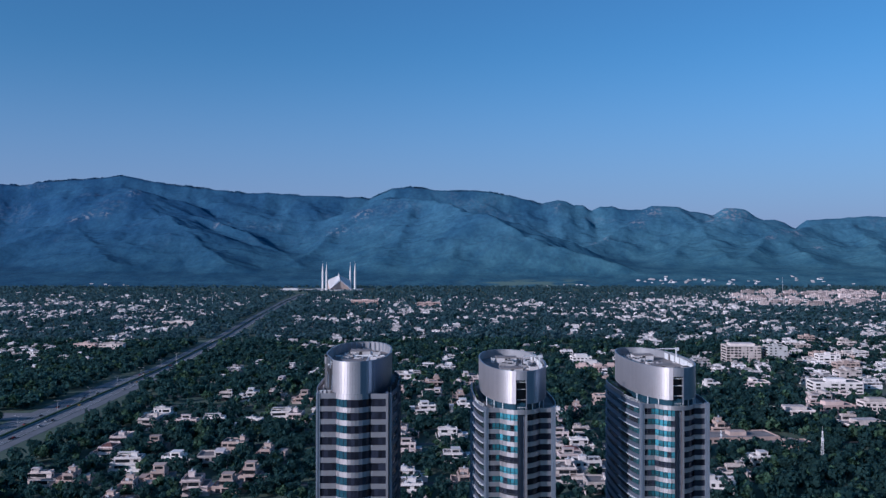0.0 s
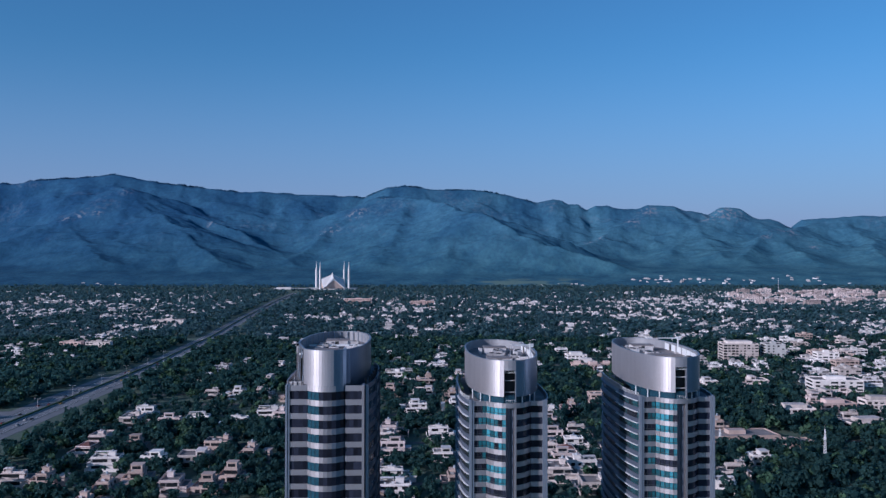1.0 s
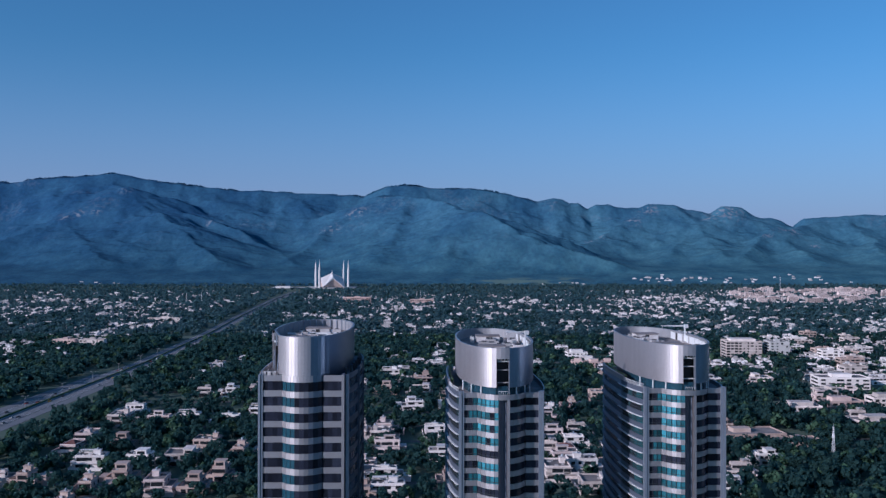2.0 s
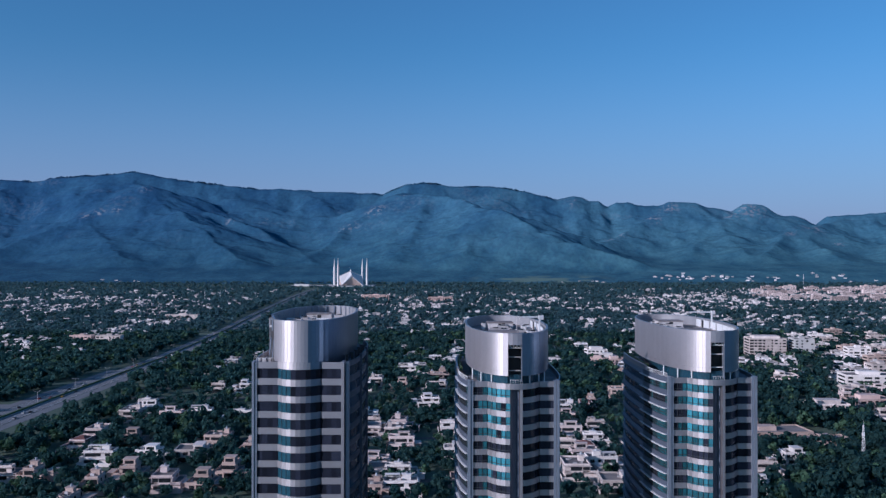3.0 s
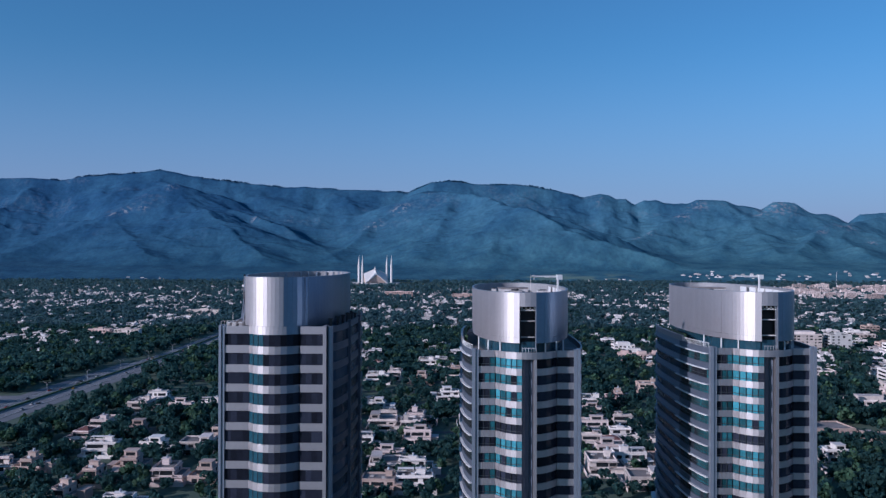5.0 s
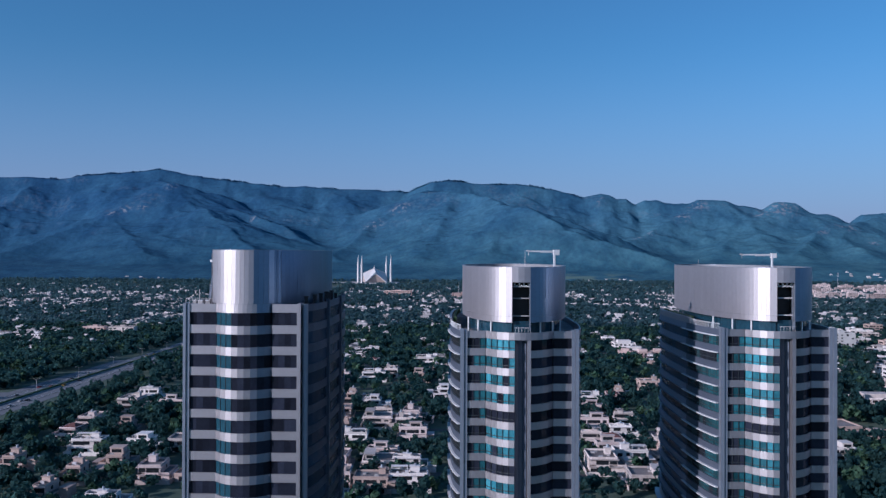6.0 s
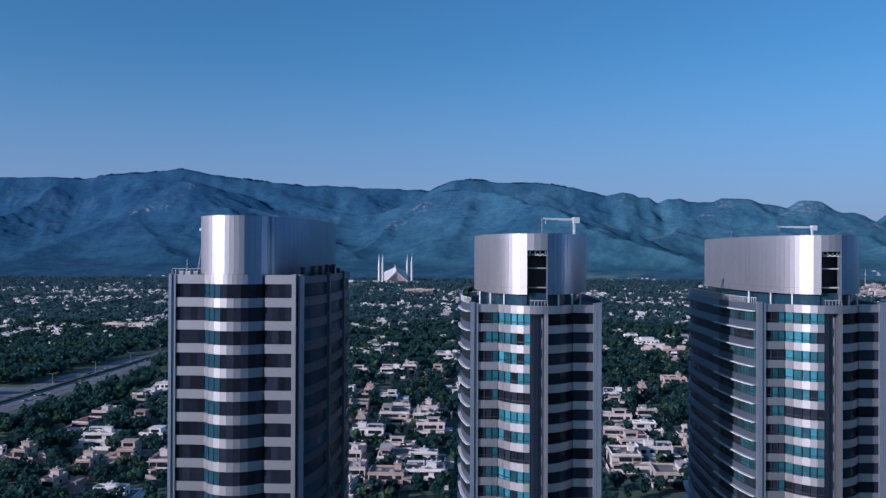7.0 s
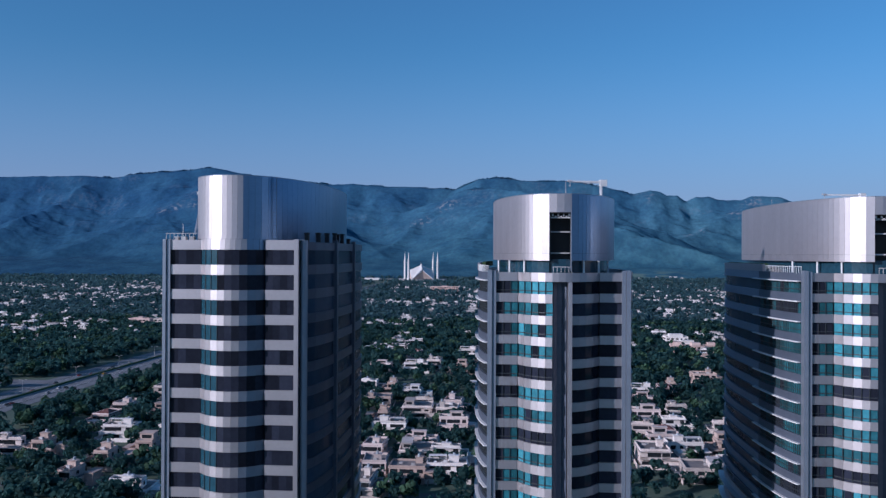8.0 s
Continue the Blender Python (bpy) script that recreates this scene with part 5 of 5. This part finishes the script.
slab_block("villa", "pinkish villa with roof rooms among trees", 362, 776, 34, 18, 2, PINK_STONE, 6, 5, steps=(0.5,))
slab_block("villa", "pale villa with stepped roof terraces", 398, 770, 26, 18, 3, PLASTER, 5, -2, steps=(0.6,))
slab_block("villa", "cream villa beside dense trees", 348, 690, 36, 20, 2, PLASTER, 6, 6, steps=(0.55,))
slab_block("villa", "broad white villa with set-back roof storey among trees", 206, 1150, 25, 18, 2, PLASTER_WHITE, 5, 3, steps=(0.6,))
slab_block("villa", "low white villa with a roof terrace among trees", 213, 1112, 17, 14, 1, PLASTER_WHITE, 4, -5, steps=(0.7,))
for x, y, w, d, turn in ((191, 1056, 15, 13, -6), (208, 1049, 16, 15, 4), (225, 1054, 14, 12, -3)):
    slab_block("villa", "pinkish house with roof rooms beside dense trees", x, y, w, d, 2, PINK_STONE, 4, turn, "pink houses", steps=(0.55,))
slab_block("college_block", "pink brick college block beyond the trees", -160, 2450, 74, 18, 4, PINK_STONE, 12)
slab_block("college_block", "pink brick college block with tall masts", 15, 2330, 60, 16, 4, PINK_STONE, 10)
slab_block("villa", "long white villa beside the avenue woods", -448, 1290, 34, 14, 3, PLASTER, 6)
slab_block("villa", "brown-pink villa beside the avenue woods", -486, 1290, 30, 14, 3, PINK_STONE, 6)
slab_block("villa", "long white building among western trees", -470, 1720, 60, 18, 3, PLASTER, 8)
rng_b = random.Random(12)
for i in range(60):
    x, y = rng_b.uniform(470, 900), rng_b.uniform(960, 1420)
    if x < 0.52 * y - 60 + 30 and x > 340 + 0.12 * (y - 800) and all(abs(x - a) > c + 18 or abs(y - b) > d + 18 for a, b, c, d in LARGE):
        slab_block("market_building", "pale commercial block of shops and flats", x, y, rng_b.uniform(14, 32), rng_b.uniform(12, 18), rng_b.choice((2, 3, 3, 4)), rng_b.choice((PLASTER, PLASTER_WHITE, PLASTER_TAN)), rng_b.choice((4, 5, 6)), rng_b.uniform(-4, 4), "commercial blocks")


def flat_blocks():
    """Far pink and cream apartment blocks, too small to tell apart singly."""
    shapes, r = [], random.Random(3)
    cells = []
    for i in range(135):
        x, y = r.uniform(880, 1900), 2320 + 62 * r.randint(0, 13) + r.uniform(-6, 6)
        if x < 0.36 * y - 60 + (y - 2350) * 0.1:
            continue
        w, d, h = r.uniform(24, 46), r.uniform(10, 14), r.choice((12, 15, 15, 18))
        z = float(ground_z(x, y))
        shapes.append(box(x - w / 2, x + w / 2, y - d / 2, y + d / 2, z - 1, z + h))
        shapes.append(box(x - w * 0.1, x + w * 0.15, y - d * 0.2, y + d * 0.2, z + h, z + h + 3))
        for f in range(int(h // 3)):
            for b in range(7):
                c = x - w / 2 + w * (b + 0.5) / 7
                cells.append(box(c - w * 0.035, c + w * 0.035, y - d / 2 - 0.15, y - d / 2 + 0.1, z + f * 3 + 1, z + f * 3 + 2.3))
    ob = new("distant_apartment_blocks", mesh_of("distant_apartment_blocks", joined(*shapes), FLATS))
    tagged(ob, "rows of pink and cream apartment blocks at the hill foot", "apartment blocks", kind="stuff")
    part("window_openings", joined(*cells), WINDOW, ob)


flat_blocks()


def hill_villages():
    """Clusters of tiny white houses at the foot of the hills."""
    r = random.Random(17)
    shapes = []
    for x0, y0, spread, count in ((1030, 3890, 45, 10), (1150, 3860, 40, 8), (1260, 3880, 70, 12), (1420, 3850, 60, 9), (1750, 3880, 90, 12), (640, 3790, 60, 5), (-1330, 3800, 60, 6)):
        for i in range(count):
            x, y = x0 + r.gauss(0, spread), y0 + r.gauss(0, 30)
            z = max(0.0, float(hill_z(np.array(x), np.array(y))[0]))
            w, d, h = r.uniform(3, 8), r.uniform(3, 5), r.choice((2.2, 2.6, 3.2, 5.0))
            shapes.append(box(x - w, x + w, y - d, y + d, z - 6, z + h))
            if r.random() < 0.4:
                shapes.append(box(x - w * 0.5, x + w * 0.2, y - d * 0.5, y + d * 0.5, z + h, z + h + 2.4))
    ob = new("hill_villages", mesh_of("hill_villages", joined(*shapes), PLASTER_FAR))
    tagged(ob, "clusters of tiny white houses at the hill foot", "houses", kind="stuff")


hill_villages()


# ---------------------------------------------------------------- trees
def crown_quads(n, size, seed, tall=1.0):
    """Leaf clumps spread over several lobes: n loose quads of a crown about 1 unit in radius."""
    r = np.random.default_rng(seed)
    lobes = r.normal(0, 1, (6, 3)) * (0.42, 0.42, 0.30 * tall)
    pick = r.integers(0, 6, n)
    d = r.normal(0, 1, (n, 3))
    d /= np.linalg.norm(d, axis=1)[:, None]
    rad = r.uniform(0.75, 1.0, n)[:, None] * r.uniform(0.42, 0.62, 6)[pick][:, None]
    c = lobes[pick] + d * rad
    normal = d + r.normal(0, 0.42, (n, 3))
    normal /= np.linalg.norm(normal, axis=1)[:, None]
    a = np.cross(normal, r.normal(0, 1, (n, 3)))
    a /= np.linalg.norm(a, axis=1)[:, None]
    b = np.cross(normal, a)
    s = size * r.uniform(0.6, 1.3, n)[:, None]
    w = [c + s * (u * a + v * b) * r.uniform(0.75, 1.2, n)[:, None] for u, v in ((-1, -0.6), (0.5, -1), (1, 0.7), (-0.6, 1))]
    p = np.stack(w, 1).reshape(-1, 3)
    return p, np.arange(4 * n).reshape(-1, 4)


def tree_places():
    """Where trees stand: the gaps between houses, the belts along the avenue, the woods."""
    houses = LOTS[:, :2]
    grid = {}
    for x, y in houses:
        grid.setdefault((int(x // 20), int(y // 20)), []).append((x, y))
    out = []
    for y0, y1, n in ((360, 760, 4600), (760, 1400, 9000), (1400, 2300, 13000), (2300, 3560, 17000), (3560, 3800, 4500)):
        y = np.sqrt(RNG.uniform(y0 ** 2, y1 ** 2, n))
        x = RNG.uniform(-1, 1, n) * (0.60 * (y + 120) + 50)
        f = fbm(x / 60 + 9, y / 60 + 3, 3)
        off = x - avenue_x(y)
        verge = 23 + 25 * ramp01(950, 780, y)
        keep = (off > verge + 6 * RNG.random(n)) | (off < -19 - 5 * ramp01(1000, 900, y) - 5 * RNG.random(n)) | (y > 3200)
        keep &= ~((x < -330) & (np.abs(y - 769) < 19))
        for o in (-23.5, 23.5):
            keep &= (np.abs(x - avenue_x(y) - o) > 7) | (y > 1000)
        street = np.abs((y - 372 + 28) % 56 - 28) < 5
        keep &= ~(street & (built_up(x, y) > 0.3))
        keep &= (f > 0.34 * built_up(x, y)) & (RNG.random(n) > 0.55 * ramp01(2500, 3450, y))
        for a, b, c, d in LARGE:
            keep &= ~((np.abs(x - a) < c + 3) & (np.abs(y - b) < d + 4))
        keep &= ~((np.abs(x + 385) < 205) & (y > 3300) & (y < 3680))
        for px, py in zip(x[keep], y[keep]):
            i, j = int(px // 20), int(py // 20)
            ok = True
            for a in (-1, 0, 1):
                for b in (-1, 0, 1):
                    for hx, hy in grid.get((i + a, j + b), ()):
                        if abs(px - hx) < 9.6 and abs(py - hy) < 11.0:
                            ok = False
            if ok:
                out.append((px, py))
    return np.array(out)


TREES = tree_places()
TREES = TREES[np.argsort(np.hypot(TREES[:, 0], TREES[:, 1] - 60))]
NEAR_TREES = 200
TREE_MESHES = []
for s in range(6):
    p, q = crown_quads(400, 0.13, 100 + s, 1.25)
    crown = big_mesh("crown", p * (4.6, 4.6, 4.4) + (0, 0, 7.0), q, [LEAF_PALE if s == 4 else LEAF])
    trunk = mesh_of("trunk", joined(tube((0, 0, -0.3), (0.1, 0, 4.2), 0.38, 0.24, 8), tube((0.1, 0, 4.0), (1.6, 0.5, 7.2), 0.2, 0.08, 6), tube((0.1, 0, 3.8), (-1.5, -0.8, 7.0), 0.2, 0.08, 6), tube((0.1, 0, 4.1), (0.1, 1.2, 8.2), 0.18, 0.06, 6)), BARK)
    TREE_MESHES.append((crown, trunk))
for i, (x, y) in enumerate(TREES[:NEAR_TREES]):
    s = int(RNG.integers(0, 6))
    k = float(RNG.uniform(0.75, 1.45)) * (1.1 - 0.45 * float(built_up(np.array(x), np.array(y))))
    tr = new("tree")
    tr.matrix_world = pose(x, y, float(ground_z(x, y)), 0, 0, float(RNG.uniform(0, 360))) @ Matrix.Diagonal((k, k, k * float(RNG.uniform(0.9, 1.15)), 1))
    tagged(tr, "yellow-green leafy tree between houses" if s == 4 else "dark green leafy tree between houses", "tree", "garden trees")
    part("trunk", TREE_MESHES[s][1], BARK, tr)
    part("crown", TREE_MESHES[s][0], LEAF, tr)


def far_trees():
    rest = TREES[NEAR_TREES:]
    d = rest[:, 1]
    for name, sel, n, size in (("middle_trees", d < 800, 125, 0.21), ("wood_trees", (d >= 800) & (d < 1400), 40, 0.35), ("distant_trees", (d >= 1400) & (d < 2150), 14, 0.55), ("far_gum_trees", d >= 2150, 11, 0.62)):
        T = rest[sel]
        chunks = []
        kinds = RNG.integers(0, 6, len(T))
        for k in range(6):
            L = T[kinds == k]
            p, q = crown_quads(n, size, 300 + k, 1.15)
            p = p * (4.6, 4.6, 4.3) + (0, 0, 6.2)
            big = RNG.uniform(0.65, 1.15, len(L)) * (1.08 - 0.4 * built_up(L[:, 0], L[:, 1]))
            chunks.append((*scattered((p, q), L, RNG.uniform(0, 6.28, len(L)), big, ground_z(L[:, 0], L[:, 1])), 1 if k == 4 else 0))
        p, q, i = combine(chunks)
        # the two farthest belts get leaves with haze painted into their colour
        ob = new(name, big_mesh(name, p, q, [HAZED_LEAF, LEAF] if name in ("distant_trees", "far_gum_trees") else [LEAF, LEAF_PALE], i))
        tagged(ob, "dense trees at the hill foot, tinted blue for haze" if name == "far_gum_trees" else "dense dark green trees among the houses", "trees", kind="stuff")
    x, y, z, r = skyline_trees()
    p, q = crown_quads(10, 0.6, 900, 1.2)
    P, Q = scattered((p, q), np.stack([x, y], 1), RNG.uniform(0, 6.28, len(x)), r, z + r * 0.4)
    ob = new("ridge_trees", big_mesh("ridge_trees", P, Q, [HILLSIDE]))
    tagged(ob, "dark trees along the mountain crest", "trees", kind="stuff")


far_trees()


# ---------------------------------------------------------------- small things along the avenue
def parked_car(x, y, k, turn):
    z = float(ground_z(x, y)) + 0.18
    c = thing("car", ("white", "silver-grey", "black", "dark red", "yellow")[k] + " saloon car on the avenue", "car", "cars on the avenue", at=(x, y, z), turn=turn)
    part("body", joined(box(-0.85, 0.85, -2.15, 2.15, 0.3, 0.85)), CAR_PAINTS[k], c)
    part("cabin", ([(-0.78, -1.5, 0.85), (0.78, -1.5, 0.85), (0.78, 1.1, 0.85), (-0.78, 1.1, 0.85), (-0.62, -1.0, 1.42), (0.62, -1.0, 1.42), (0.62, 0.5, 1.42), (-0.62, 0.5, 1.42)], [(3, 2, 1, 0), (4, 5, 6, 7), (0, 1, 5, 4), (1, 2, 6, 5), (2, 3, 7, 6), (3, 0, 4, 7)]), WINDOW, c)
    part("roof", box(-0.6, 0.6, -0.98, 0.48, 1.42, 1.46), CAR_PAINTS[k], c)
    for sx in (-0.8, 0.8):
        for sy in (-1.35, 1.35):
            part("wheel", tube((sx - 0.1, sy, 0.32), (sx + 0.1, sy, 0.32), 0.32, 0.32, 10), RUBBER, c)


rc = random.Random(4)
for i in range(42):
    y = rc.uniform(600, 1500)
    side = rc.choice((-1, 1))
    parked_car(float(avenue_x(y)) + side * rc.choice((3.9, 7.6, 11.2)), y, rc.choice((0, 0, 1, 1, 2, 2, 3, 4)), 0 if side > 0 else 180)


def street_lamp(x, y):
    s = thing("street_lamp", "tall grey double-armed street lamp on the median", "street lamp", "median street lamps", at=(x, y, float(ground_z(x, y)) + 0.42))
    part("pole", tube((0, 0, 0), (0, 0, 10.5), 0.16, 0.09, 8), CONCRETE, s)
    part("arm", joined(tube((0, 0, 10.4), (2.2, 0, 11.0), 0.07, 0.05, 6), tube((0, 0, 10.4), (-2.2, 0, 11.0), 0.07, 0.05, 6)), CONCRETE, s)
    for sx in (-2.4, 2.4):
        part("lantern", box(sx - 0.45, sx + 0.45, -0.15, 0.15, 10.93, 11.1), WHITE_METAL, s)


for i in range(9):
    y = 560 + 75 * i
    street_lamp(float(avenue_x(y)), y)


def lattice_mast(x, y, h, label):
    m = thing("lattice_mast", label, "mast", "masts", at=(x, y, float(ground_z(x, y))))
    for sx, sy in ((-1, -1), (1, -1), (1, 1), (-1, 1)):
        part("leg", tube((sx * 0.9, sy * 0.9, 0), (sx * 0.25, sy * 0.25, h), 0.12, 0.09, 6), WHITE_METAL, m)
    for i in range(8):
        z = h * (i + 0.5) / 8
        w = 0.9 - 0.65 * z / h
        part("brace", joined(box(-w, w, -w - 0.04, -w + 0.04, z - 0.05, z + 0.05), box(-w, w, w - 0.04, w + 0.04, z - 0.05, z + 0.05), box(-w - 0.04, -w + 0.04, -w, w, z - 0.05, z + 0.05), box(w - 0.04, w + 0.04, -w, w, z - 0.05, z + 0.05)), WHITE_METAL, m)
    part("aerial", joined(box(-0.6, 0.6, -0.6, 0.6, h * 0.72, h * 0.80), tube((0, 0, h), (0, 0, h + 3), 0.06, 0.04, 6)), WHITE_METAL, m)


lattice_mast(262, 575, 24, "white lattice mast rising from the trees")
lattice_mast(213, 628, 14, "slim white mast beside houses")
for x, h in ((2, 34), (12, 34), (22, 32), (-560, 30), (-600, 30)):
    lattice_mast(x, 2370, h, "slim distant white mast above trees")
lattice_mast(1250, 3050, 60, "tall distant lattice mast near the hills")

monument = thing("monument", "small white roadside monument with a spire", "monument", at=(-292, 1060, float(ground_z(0, 1060))))
part("plinth", joined(box(-9, 9, -6, 6, 0, 1.6), box(-5, 5, -4, 4, 1.6, 3.6)), CONCRETE, monument)
part("spire", tube((0, 0, 3.6), (0, 0, 12), 1.4, 0.2, 8), MARBLE, monument)
